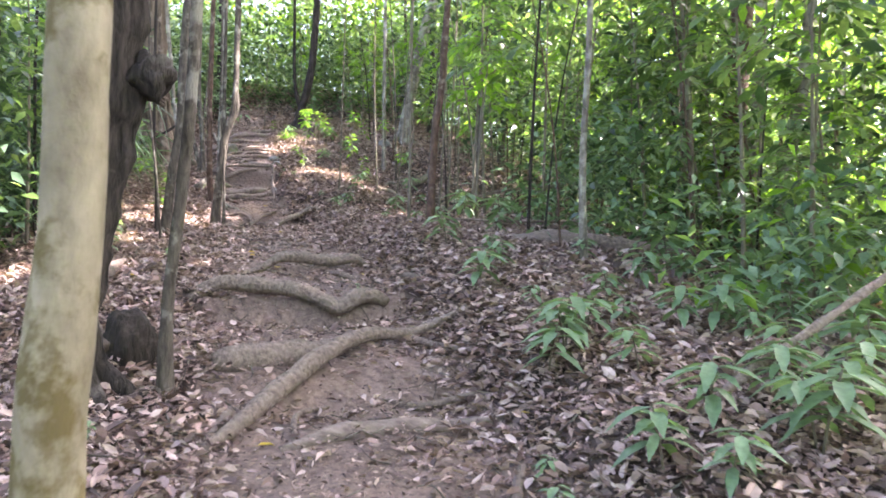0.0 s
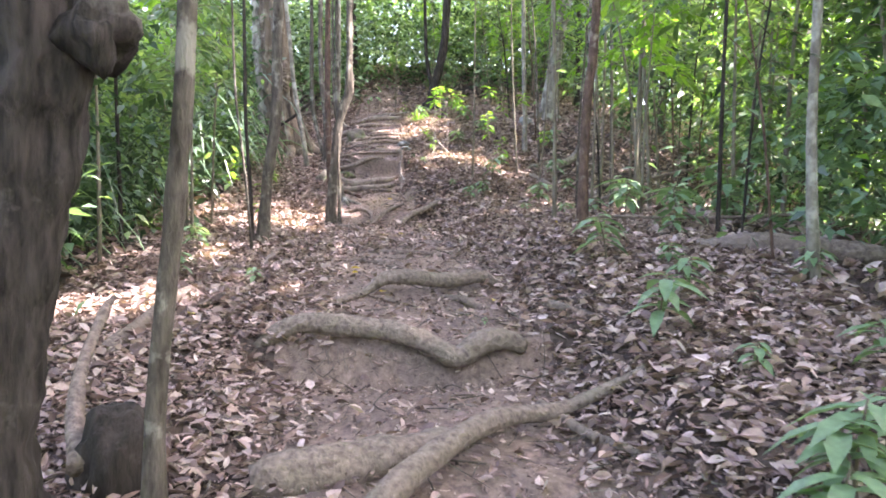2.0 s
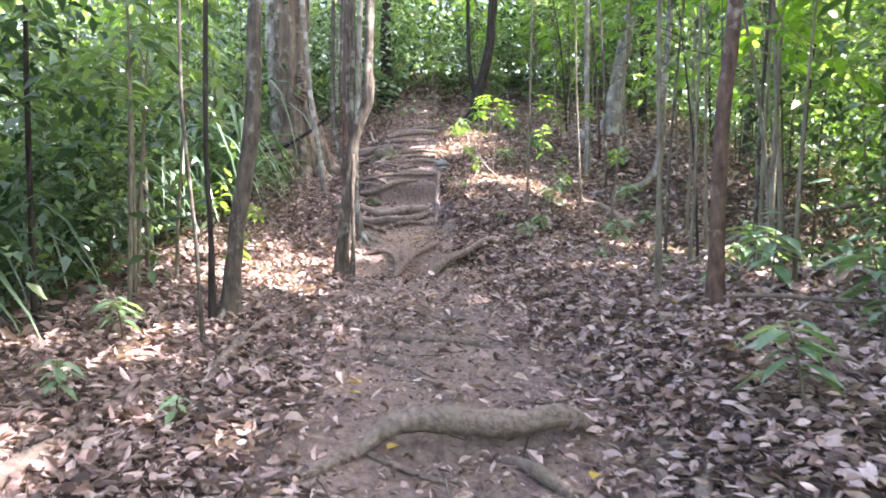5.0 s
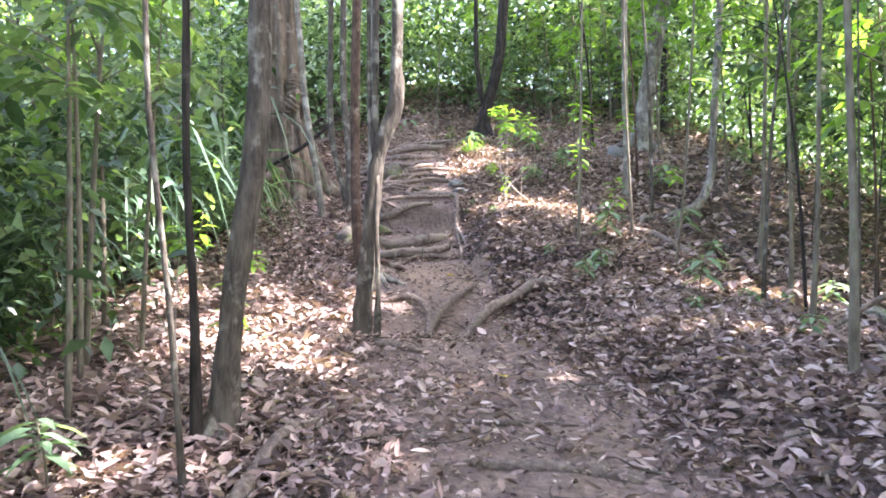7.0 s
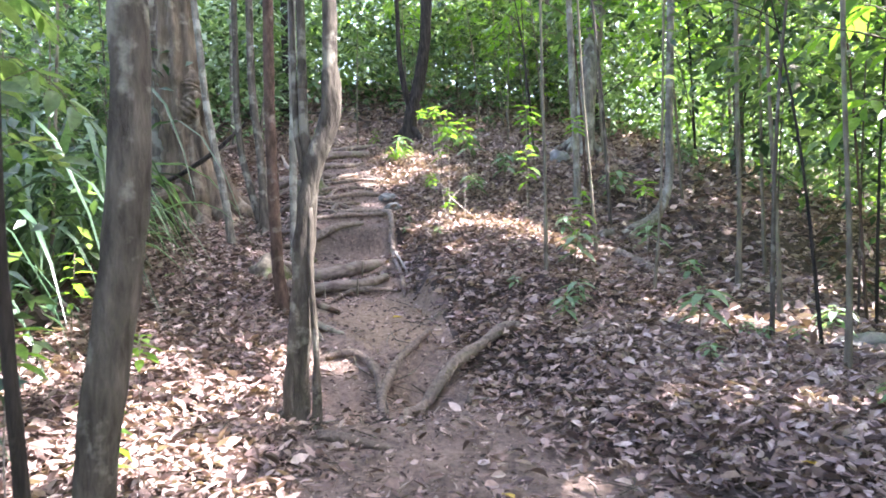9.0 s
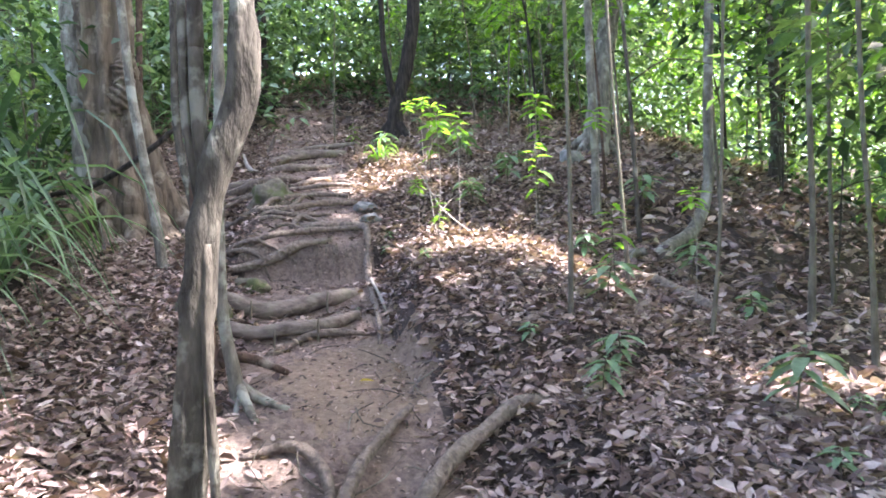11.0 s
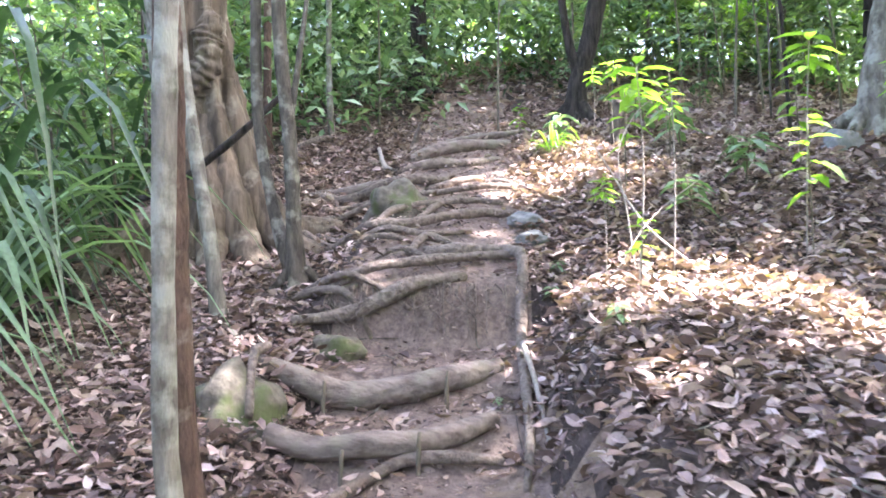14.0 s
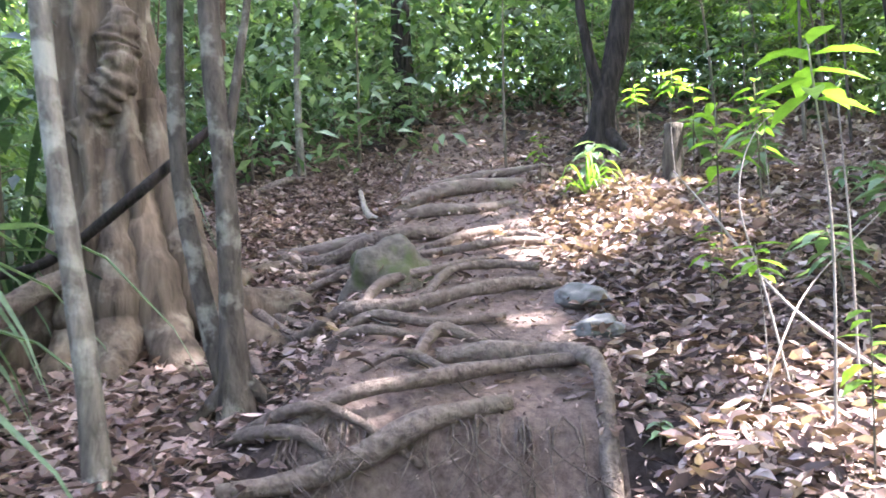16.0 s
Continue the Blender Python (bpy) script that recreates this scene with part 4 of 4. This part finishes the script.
def ribbons(name, n, length, width, label, seed, mat, rise=1.1, category="plant"):
    """Tuft of long arching strap leaves, each a part."""
    r = random.Random(seed)
    ob = thing(name, (0, 0, 0), label, category, "undergrowth")
    for i in range(n):
        a, L, up = r.uniform(0, 6.28), length * r.uniform(0.6, 1.15), rise * r.uniform(0.6, 1.3)
        d = Vector((math.cos(a), math.sin(a), 0))
        sd = Vector((-d.y, d.x, 0))
        verts, faces = [], []
        for k in range(9):
            f = k / 8
            c = d * (L * 0.75 * f) + Vector((0, 0, L * (up * f - 0.95 * up * f * f * (0.5 + f * 0.5))))
            w = width * (0.35 + 1.6 * f * (1 - f) + 0.25 * (1 - f)) * (1 - f ** 6)
            verts += [c - sd * w * 0.5 + Vector((0, 0, w * 0.2)), c, c + sd * w * 0.5 + Vector((0, 0, w * 0.2))]
            if k:
                b = 3 * k - 3
                faces += [(b, b + 1, b + 4, b + 3), (b + 1, b + 2, b + 5, b + 4)]
        mesh_part("leaf", verts, faces, mat, ob)
    return ob


def fan(name, n, length, width, height, label, seed, mat):
    """Low plant: one stem with whorled long leaves, each a part."""
    r = random.Random(seed)
    ob = thing(name, (0, 0, 0), label, "plant", "low plants")
    lean = Vector((r.uniform(-0.2, 0.2), r.uniform(-0.2, 0.2), 1)) * height
    mesh_part("stem", *tube([(0, 0, -0.05, 0.006), (lean.x * 0.3, lean.y * 0.5, height * 0.5, 0.005), (*lean, 0.003)], 0.08, 6, 0.1), STEM, ob)
    for i in range(n):
        f = 0.45 + 0.55 * (i + 1) / n
        a = i * 2.4 + r.uniform(-0.3, 0.3)
        L = length * r.uniform(0.7, 1.2)
        w = np.array([[math.cos(a), math.sin(a), r.uniform(-0.25, 0.35)]])
        verts, faces = leaf_sheet(np.array([lean * f]), w, np.array([[0, 0, 1.0]]), np.array([L]), np.array([L * width]), 0.35, 0.08)
        mesh_part("leaf", verts, faces, mat, ob)
    return ob


KINDS = [sapling("sapling", 2.6, 24, 10, 0.15, LEAF, "leafy green sapling in the undergrowth", 1),
         sapling("sapling", 4.2, 40, 10, 0.17, LEAF, "tall leafy sapling in the undergrowth", 2, 0.08, 0.25, 0.6),
         sapling("sapling", 1.6, 22, 10, 0.12, LEAF_DULL, "grey-green shrub in the undergrowth", 3, 0.2, 0.1, 0.4),
         sapling("sapling", 3.4, 24, 12, 0.11, LEAF_BRIGHT, "bright yellow-green sapling in the undergrowth", 4, 0.12, 0.2, 0.55, 0.35),
         sapling("sapling", 5.5, 48, 10, 0.18, LEAF_BRIGHT, "tall sapling with sunlight in its leaf colour", 5, 0.07, 0.3, 0.75),
         sapling("sapling", 5.0, 46, 12, 0.15, LEAF, "tall drooping narrow-leaved sapling", 6, 0.1, 0.15, 0.6, 0.22, 0.6)]
HIGH = [sapling("sapling", 3.6, 14, 9, 0.2, LEAF, "thin sapling with broad hanging leaves overhead", 21, 0.06, 0.5, 0.7, 0.42, 0.5),
        sapling("sapling", 3.2, 14, 9, 0.19, LEAF_BRIGHT, "thin sapling with bright broad leaves overhead", 22, 0.06, 0.55, 0.7, 0.42, 0.5)]
# strap plant with the shade painted into its leaf colour
PALM_SHADED = ribbons("strap_plant", 20, 2.2, 0.06, "strap-leaved plant with deep shade in its dark green colour", 17, LEAF_SHADED, 1.6)
PALM = ribbons("strap_plant", 24, 2.1, 0.075, "dull green strap-leaved plant with arching leaves", 7, LEAF_DULL, 1.5)
FAN = [fan("low_plant", 16, 0.17, 0.32, 0.28, "low plant with long grey-green leaves", 8, LEAF_DULL), fan("low_plant", 10, 0.12, 0.42, 0.18, "small grey-green seedling among dead leaves", 9, LEAF_DULL)]


def put(kind, s, v, scale, turn, lift=0.0, tip=0.0):
    p = gz(s, v, lift)
    return copy_thing(kind, Matrix.Translation(p) @ pose(0, 0, 0, tip, 0, turn) @ Matrix.Diagonal((scale, scale, scale, 1)))


r = random.Random(11)


def scatter(n, box, kinds, lo, hi, gap, keep=lambda s, v: True):
    done = []
    for _ in range(n * 6):
        if len(done) >= n:
            break
        s, v = r.uniform(*box[:2]), r.uniform(*box[2:])
        if keep(s, v) and all((s - a) ** 2 + (v - b) ** 2 > gap * gap for a, b in done):
            done.append((s, v))
            put(KINDS[r.choice(kinds)], s, v, r.uniform(lo, hi), r.uniform(0, 360))


scatter(38, (3.0, 9.5, 4.6, 9), (0, 0, 1, 3, 5, 2), 0.7, 1.1, 0.6)
scatter(34, (10, 21, 7.6, 11.5), (0, 1, 3, 4, 3), 0.7, 1.1, 0.6)
scatter(40, (3, 30, 8.5, 15), (1, 3, 4, 4, 5), 0.9, 1.5, 0.8)
scatter(34, (5.0, 15, -6, -1.9), (0, 1, 2, 5), 0.6, 1.0, 0.6)
scatter(34, (15, 22, -7, -2.3), (0, 1, 2, 5), 0.6, 1.0, 0.6)
scatter(34, (20.5, 25, -4, 0.2), (0, 2, 2, 5), 0.5, 0.8, 0.45)
scatter(30, (19.5, 25, 1.6, 6), (0, 1, 2, 3), 0.6, 0.95, 0.55)
scatter(18, (24, 30, -6, 8), (1, 4, 5, 1), 0.9, 1.3, 0.8)
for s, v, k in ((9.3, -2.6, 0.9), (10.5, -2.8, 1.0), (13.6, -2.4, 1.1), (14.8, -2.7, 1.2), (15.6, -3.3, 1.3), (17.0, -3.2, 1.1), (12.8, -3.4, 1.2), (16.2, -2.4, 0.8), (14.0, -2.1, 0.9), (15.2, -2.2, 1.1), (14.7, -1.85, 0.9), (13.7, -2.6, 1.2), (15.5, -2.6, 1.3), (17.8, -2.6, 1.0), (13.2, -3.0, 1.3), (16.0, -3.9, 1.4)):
    put(r.choice((PALM, PALM_SHADED, PALM_SHADED)), s, v, k, r.uniform(0, 360))
for s, v, k, i in ((2.55, 2.1, 1.1, 0), (2.75, 2.45, 1.15, 0), (2.46, 2.75, 1.2, 0), (2.9, 2.9, 1.15, 0), (2.3, 2.2, 0.9, 0), (3.1, 3.2, 1.2, 0), (2.6, 3.1, 1.2, 0), (3.01, 1.76, 0.45, 0), (2.7, 1.7, 0.8, 1), (4.0, 3.3, 1.3, 0), (4.4, 2.9, 1.1, 1),
                   (5.25, 3.5, 1.3, 0), (6.2, 2.6, 1.0, 0), (5.64, 2.25, 1.3, 0), (7.02, 2.4, 1.3, 0), (5.0, 2.5, 0.9, 1), (8.0, 3.3, 1.6, 0), (8.9, 3.1, 1.5, 0), (9.6, 3.3, 1.5, 0), (8.4, 3.9, 1.7, 0), (10.2, 2.8, 1.0, 1),
                   (12.7, 2.2, 0.9, 0), (13.4, 2.4, 1.2, 0), (12.2, 2.9, 1.3, 0), (11.5, 2.6, 0.9, 1), (14.6, 2.7, 0.9, 0), (13.0, 1.75, 0.7, 1), (12.4, 1.95, 0.8, 0), (15.9, 2.1, 1.1, 0), (15.2, 1.15, 0.5, 1), (15.45, 1.2, 0.5, 1),
                   (14.3, 1.35, 0.6, 1), (16.5, 2.6, 1.2, 0), (17.4, 2.4, 1.4, 0), (18.1, 1.4, 1.2, 0), (18.3, 2.3, 1.5, 0), (7.45, -0.2, 0.8, 1), (7.6, -0.8, 0.8, 0), (8.6, -0.9, 1.0, 0), (3.5, -0.2, 0.5, 1), (14.5, 3.6, 1.3, 0), (16.0, 3.9, 1.4, 0),
                   (6.6, 1.45, 0.3, 1), (14.6, 0.85, 0.3, 1), (4.4, 3.7, 1.5, 0), (3.4, 3.9, 1.6, 0), (5.8, 4.1, 1.5, 0)):
    put(FAN[i], s, v, k, r.uniform(0, 360))
# young plants beside the steps, sunlight put into their leaf colour
YOUNG = fan("young_plant", 11, 0.2, 0.36, 0.75, "young plant with bright yellow-green leaves coloured as sunlit", 12, LEAF_BRIGHT)
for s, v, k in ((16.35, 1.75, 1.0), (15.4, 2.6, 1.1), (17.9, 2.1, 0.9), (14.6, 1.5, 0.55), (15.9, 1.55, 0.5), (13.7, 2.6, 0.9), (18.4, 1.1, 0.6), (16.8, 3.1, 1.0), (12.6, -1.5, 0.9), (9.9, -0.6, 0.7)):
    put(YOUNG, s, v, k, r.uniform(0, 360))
TALL = thing("young_plant", (0, 0, 0), "slender young plant with bright leaves at its tip", "plant", "low plants")
mesh_part("stem", *tube([(0, 0, -0.05, 0.005), (0.03, 0.02, 0.6, 0.004), (0.0, 0.03, 1.15, 0.003)], 0.08, 6, 0.1), STEM_DRY, TALL)
for i in range(11):
    a = i * 2.4
    w = np.array([[math.cos(a), math.sin(a), 0.15 if i > 6 else -0.2]])
    mesh_part("leaf", *leaf_sheet(np.array([[0.0, 0.03, 0.98 + 0.016 * i]]), w, np.array([[0, 0, 1.0]]), np.array([0.17 + 0.01 * (i % 3)]), np.array([0.065]), 0.2, 0.08), LEAF_BRIGHT, TALL)
for s, v, k in ((15.5, 2.6, 1.1), (14.95, 1.4, 0.5), (17.4, 1.85, 0.7), (18.0, 1.75, 0.6), (15.7, 3.3, 1.0), (16.6, 2.1, 0.6), (13.9, 3.3, 0.8), (9.6, -0.75, 0.75), (10.3, -0.55, 0.6)):
    put(TALL, s, v, k, r.uniform(0, 360))
TALL.matrix_world = Matrix.Translation(gz(14.9, 1.55))
for i in range(14):
    s, v = r.uniform(3, 16.5), r.uniform(-0.8, 2.4)
    a = r.uniform(0, 6.28)
    leaf = mesh_part("fallen_leaf", *leaf_sheet(np.zeros((1, 3)), np.array([[math.cos(a), math.sin(a), 0.1]]), np.array([[0.1, 0.2, 1.0]]), np.array([0.09]), np.array([0.05]), 0.1, 0.1), LEAF_YELLOW)
    leaf.location = gz(s, v, 0.05)
    tagged(leaf, "fallen yellow leaf on brown leaf litter", "leaf", "fallen yellow leaves")
TUFT = ribbons("grass_tuft", 22, 0.42, 0.022, "bright arching grass tuft in the sun", 13, LEAF_BRIGHT, 1.5, "grass")
TUFT.matrix_world = Matrix.Translation(gz(17.75, 1.35))
root([(15.33, 1.62, 0.0, 0.0052), (15.45, 1.6, 0.3, 0.0046), (15.6, 1.58, 0.6, 0.0039), (15.8, 1.75, 0.8, 0.0033), (15.9, 2.0, 0.85, 0.0026)], "bare pale twig with a few leaves", STEM_DRY, "twig", 6, 0.1)
root([(15.2, 1.95, 0.02, 0.0091), (15.5, 1.7, 0.22, 0.0078), (15.8, 1.55, 0.45, 0.0065), (16.0, 1.45, 0.6, 0.0039)], "bare pale stick leaning over leaves", STEM_DRY, "stick", 6, 0.1)
root([(15.2, 1.45, 0.0, 0.0046), (15.5, 1.75, 0.25, 0.0039), (15.8, 2.2, 0.4, 0.0033)], "bare pale twig among dead leaves", STEM_DRY, "twig", 6, 0.1)
root([(15.27, 1.81, 0.0, 0.0052), (15.3, 1.83, 0.5, 0.0046), (15.3, 1.82, 1.0, 0.0033)], "bare upright pale twig", STEM_DRY, "twig", 6, 0.1)
for s, v, k, i in ((9.8, 3.5, 1.0, 0), (10.9, 3.9, 1.05, 1), (8.7, 4.1, 1.0, 0), (12.0, 4.6, 1.1, 1), (8.4, -1.7, 0.9, 0), (7.4, -1.9, 0.95, 0), (10.3, -1.5, 0.9, 0), (11.6, -1.9, 1.0, 1), (6.2, -1.9, 0.9, 0), (16.2, 4.9, 1.0, 1), (17.6, 4.4, 0.9, 1),
                   (14.6, 5.0, 1.0, 0), (5.4, 4.6, 1.0, 0), (6.6, 4.9, 1.0, 0), (4.4, 4.4, 0.9, 0), (18.9, 3.3, 0.8, 1), (19.6, 0.9, 0.7, 0), (20.6, -0.6, 0.8, 0), (20.9, 1.9, 0.9, 1), (9.3, -1.15, 0.75, 0), (9.9, -1.35, 0.8, 0), (10.5, -1.25, 0.75, 0), (9.0, 3.3, 0.85, 1)):
    put(HIGH[i], s, v, k, r.uniform(0, 360))
for i in range(18):
    put(FAN[0], r.uniform(2.2, 4.3), r.uniform(2.0, 4.4), r.uniform(0.8, 1.35), r.uniform(0, 360))
for i in range(30):
    put(FAN[r.choice((0, 1))], r.uniform(4.5, 18), r.uniform(2.4, 6.0), r.uniform(0.7, 1.3), r.uniform(0, 360))
for kind in (*HIGH, *KINDS, PALM, PALM_SHADED, *FAN, YOUNG):
    q = gz(*{HIGH[0]: (7.6, 5.4), HIGH[1]: (10.2, 5.2), KINDS[0]: (6.5, 5.2), KINDS[1]: (9.0, 6.0), KINDS[2]: (11, 5.5), KINDS[3]: (13, 6.2), KINDS[4]: (15, 7.5), KINDS[5]: (7.0, 7.4), PALM: (8.8, -2.9), PALM_SHADED: (12.3, -3.0), FAN[0]: (4.8, 3.0), FAN[1]: (6.9, 2.8), YOUNG: (17.0, 2.2)}[kind])
    kind.matrix_world = Matrix.Translation(q)

# woods beyond, and an unseen leaf layer that blocks the sun
rng = np.random.default_rng(8)


def clumps(name, centres, per, spread, leaf, mat, label, part=None):
    c = np.repeat(centres, per, axis=0)
    n = len(c)
    pos = c + rng.normal(0, 1, (n, 3)) * spread
    pos = pos[~lit(pos, leaf * 0.5)]
    n = len(pos)
    a = rng.uniform(0, 6.283, n)
    way = np.stack([np.cos(a), np.sin(a), rng.normal(-0.3, 0.3, n)], 1)
    nor = np.stack([rng.normal(0, 0.5, n), rng.normal(0, 0.5, n), np.ones(n)], 1)
    L = rng.uniform(0.7, 1.3, n) * leaf
    ob = mesh_part(name, *leaf_sheet(pos, way, nor, L, L * 0.42, 0.2, 0.08, False), mat, part)
    return tagged(ob, label, "foliage", kind="stuff")


def ring(n, s, v, h, keep):
    out = []
    while len(out) < n:
        a, b = rng.uniform(*s), rng.uniform(*v)
        if keep(a, b):
            out.append(gz(a, b, rng.uniform(*h)))
    return np.array(out)


side = lambda a, b: b > 5.0 + 0.6 * math.sin(a) + 3.0 * smooth(9, 11, a) or b < -3.2 + 0.5 * math.sin(a * 1.3) or a > 22.5
flat = (0.6, 0.6, 0.35)
# clumps behind the start (a < -4) are unseen, added to block low light
far = lambda a, b: (b > 13 or b < -10 or a > 27 or a < -4)
# the brighter clumps carry sunlight in their leaf colour
clumps("far_woods", ring(900, (-18, 48), (-26, 34), (0.2, 11), far), 48, (0.9, 0.9, 0.6), 0.4, LEAF_BRIGHT, "foliage of distant woods with sunlight in its colour")
clumps("far_woods", ring(1350, (-18, 48), (-26, 34), (0.2, 11), far), 48, (0.9, 0.9, 0.6), 0.4, LEAF, "green foliage of distant woods")
clumps("undergrowth", ring(700, (0, 30), (-13, 16), (0.2, 5.5), side), 45, flat, 0.21, LEAF, "dense green leaves of the undergrowth")
clumps("undergrowth", ring(420, (0, 30), (4, 16), (0.4, 5.5), side), 45, flat, 0.21, LEAF_BRIGHT, "undergrowth leaves with sunlight in their yellow-green colour")
clumps("undergrowth", ring(420, (4, 30), (-13, 12), (0.1, 2.2), side), 45, flat, 0.15, LEAF_DULL, "dull grey-green leaves of low undergrowth")
clumps("undergrowth", ring(640, (18.8, 28), (-9, 9), (0.0, 2.6), lambda a, b: a > 19.2 + 0.4 * math.sin(b * 2) + 4.2 * smooth(-1.3, 0.4, b) - 1.5 * smooth(2.5, 4.5, b)), 45, flat, 0.19, LEAF_DULL, "dense grey-green leaves at the top of the slope")
clumps("undergrowth", ring(260, (21.3, 29), (-9, 10), (0.3, 6.5), lambda a, b: a > 21.8), 45, flat, 0.22, LEAF, "dense green leaves at the top of the slope")
clumps("undergrowth", ring(230, (4.5, 13.5), (-3.6, -1.4), (0.1, 3.0), lambda a, b: b < -1.75 + 0.35 * math.sin(2 * a)), 26, (0.3, 0.3, 0.25), 0.13, LEAF, "green leaves hanging beside the trail")
clumps("undergrowth", ring(150, (4.5, 16.5), (-4.2, -1.6), (0.0, 1.4), lambda a, b: b < -2.0 + 0.3 * math.sin(2 * a)), 30, (0.3, 0.3, 0.15), 0.15, LEAF_DULL, "dull leaves of low growth beside the trail")
clumps("undergrowth", ring(120, (3.5, 9.8), (4.0, 6.0), (0.05, 1.3), lambda a, b: True), 30, (0.3, 0.3, 0.15), 0.14, LEAF_DULL, "dull leaves of low growth on the bank")
# clumps whose dark leaf colour stands for shade inside the growth
clumps("undergrowth", ring(200, (3.5, 19), (3.9, 7.5), (0.3, 3.6), lambda a, b: b > 4.3 + 0.5 * math.sin(1.7 * a) + 2.2 * smooth(9, 11, a)), 26, (0.35, 0.35, 0.25), 0.16, LEAF_SHADED, "green leaves on the bank with deep shade in their colour")
clumps("undergrowth", ring(170, (5, 19), (-6, -1.9), (0.2, 3.6), lambda a, b: b < -2.1 + 0.4 * math.sin(1.7 * a)), 26, (0.35, 0.35, 0.25), 0.16, LEAF_SHADED, "green leaves beside the trail with deep shade in their colour")
clumps("undergrowth", ring(180, (20, 25), (-5, 7), (0.0, 3.0), lambda a, b: a > 20.6 + 2.0 * smooth(-1.3, 0.4, b) - 1.2 * smooth(2.5, 4.5, b)), 30, flat, 0.17, LEAF_SHADED, "leaves at the top of the slope with deep shade in their colour")
clumps("undergrowth", ring(330, (9.5, 20), (4.2, 10), (2.0, 5.5), lambda a, b: True), 30, (0.45, 0.45, 0.3), 0.19, LEAF, "green leaves hanging over the leafy slope")
clumps("undergrowth", ring(190, (9.5, 20), (4.4, 10), (1.6, 5.0), lambda a, b: True), 28, (0.4, 0.4, 0.3), 0.18, LEAF_SHADED, "leaves hanging over the leafy slope with deep shade in their colour")
clumps("undergrowth", ring(150, (9.5, 21), (6.5, 12), (0.1, 2.0), lambda a, b: True), 30, (0.45, 0.45, 0.3), 0.17, LEAF_DULL, "dull low growth beyond the leafy slope")
clumps("undergrowth", ring(170, (5.5, 13), (-3.4, -1.35), (0.2, 2.6), lambda a, b: b < -1.6 + 0.3 * math.sin(2.3 * a)), 20, (0.28, 0.28, 0.22), 0.15, LEAF_SHADED, "broad leaves of shrubs beside the trail with shade in their colour")
# unseen leaves added on the sun's side, shading the trail except along GAPS
shade_lid = np.array([W(s + rng.uniform(-0.5, 0.5), v + rng.uniform(-0.5, 0.5), 15 + 0.2 * s + rng.uniform(0, 2.5)) for s in np.arange(-6, 24, 1.0) for v in np.arange(1.0, 14, 1.0)])
clumps("canopy", shade_lid, 48, (0.8, 0.8, 0.5), 0.8, LEAF, "unseen leaf layer added to shade the trail from the sun")
for i in range(46):
    s, v = r.uniform(6, 34), r.choice((r.uniform(4.6, 18), r.uniform(-13, -2.6)))
    q = r.choice((0.03, 0.04, 0.05, 0.08))
    tree("tree", [(s, v, 0, q * 1.5), (s, v + 0.05, 0.8, q), (s + r.uniform(-0.3, 0.3), v + r.uniform(-0.3, 0.3), 3.5, q * 0.9), (s + r.uniform(-0.6, 0.6), v + r.uniform(-0.5, 0.5), 9, q * 0.6)],
         r.choice((BARK_GREY, BARK_BROWN, BARK_DARK, STEM)), "slender forest tree trunk in the undergrowth", 8, 0.08, step=0.25, group="forest trunks")

# thin leaning stems with bare twigs
for i in range(70):
    s, v = r.uniform(5.5, 19), r.choice((r.uniform(3.3, 7.5), r.uniform(3.3, 7.5), r.uniform(-4.5, -1.7)))
    h, q = r.uniform(2.5, 5.5), r.uniform(0.008, 0.02)
    dx, dy = r.uniform(-0.6, 0.6), r.uniform(-0.6, 0.6)
    ob = thing("sapling", gz(s, v), "thin dark bare stem leaning in the undergrowth", "sapling", "bare stems")
    mat = r.choice((BARK_DARK, BARK_BROWN, BARK_RED, STEM))
    mesh_part("stem", *tube([(0, 0, -0.1, q * 1.3), (dx * 0.2, dy * 0.25, h * 0.35, q), (dx * 0.5, dy * 0.4, h * 0.65, q * 0.8), (dx, dy, h, q * 0.4)], 0.2, 6, 0.1), mat, ob)
    for k in range(4):
        f, a, L = r.uniform(0.3, 0.9), r.uniform(0, 6.28), r.uniform(0.3, 0.9)
        x, y, z = dx * f * 0.8, dy * f * 0.7, h * f
        mesh_part("twig", *tube([(x, y, z, q * 0.45), (x + math.cos(a) * L * 0.5, y + math.sin(a) * L * 0.5, z + L * 0.3, q * 0.35), (x + math.cos(a) * L, y + math.sin(a) * L, z + L * r.uniform(-0.2, 0.5), q * 0.2)], 0.15, 4, 0.1), mat, ob)

# fine rootlets on the faces of the eroded banks
pieces = []
for i in range(76):
    s, v = (15.26, r.uniform(-0.1, 0.98)) if i < 50 else (6.19 + 0.02, r.uniform(0.3, 1.5))
    if i >= 50:
        s += 0.1 * (v - 0.9) ** 2
    z = ground_sv(s, v)
    L, dv = r.uniform(0.1, 0.28) if i < 50 else r.uniform(0.05, 0.15), r.uniform(-0.16, 0.16)
    q = [(*W(s, v, z + 0.01), 0.005), (*W(s - 0.07, v - dv * 0.3, z - L * 0.4), 0.004), (*W(s - 0.12 - 0.1 * r.random(), v + dv, z - L), 0.002)]
    pieces.append(tube(q, 0.06, 4, 0.2))
tagged(mesh_part("rootlets", *join(*pieces), ROOT), "fine hanging rootlets on eroded soil banks", "roots", kind="stuff")
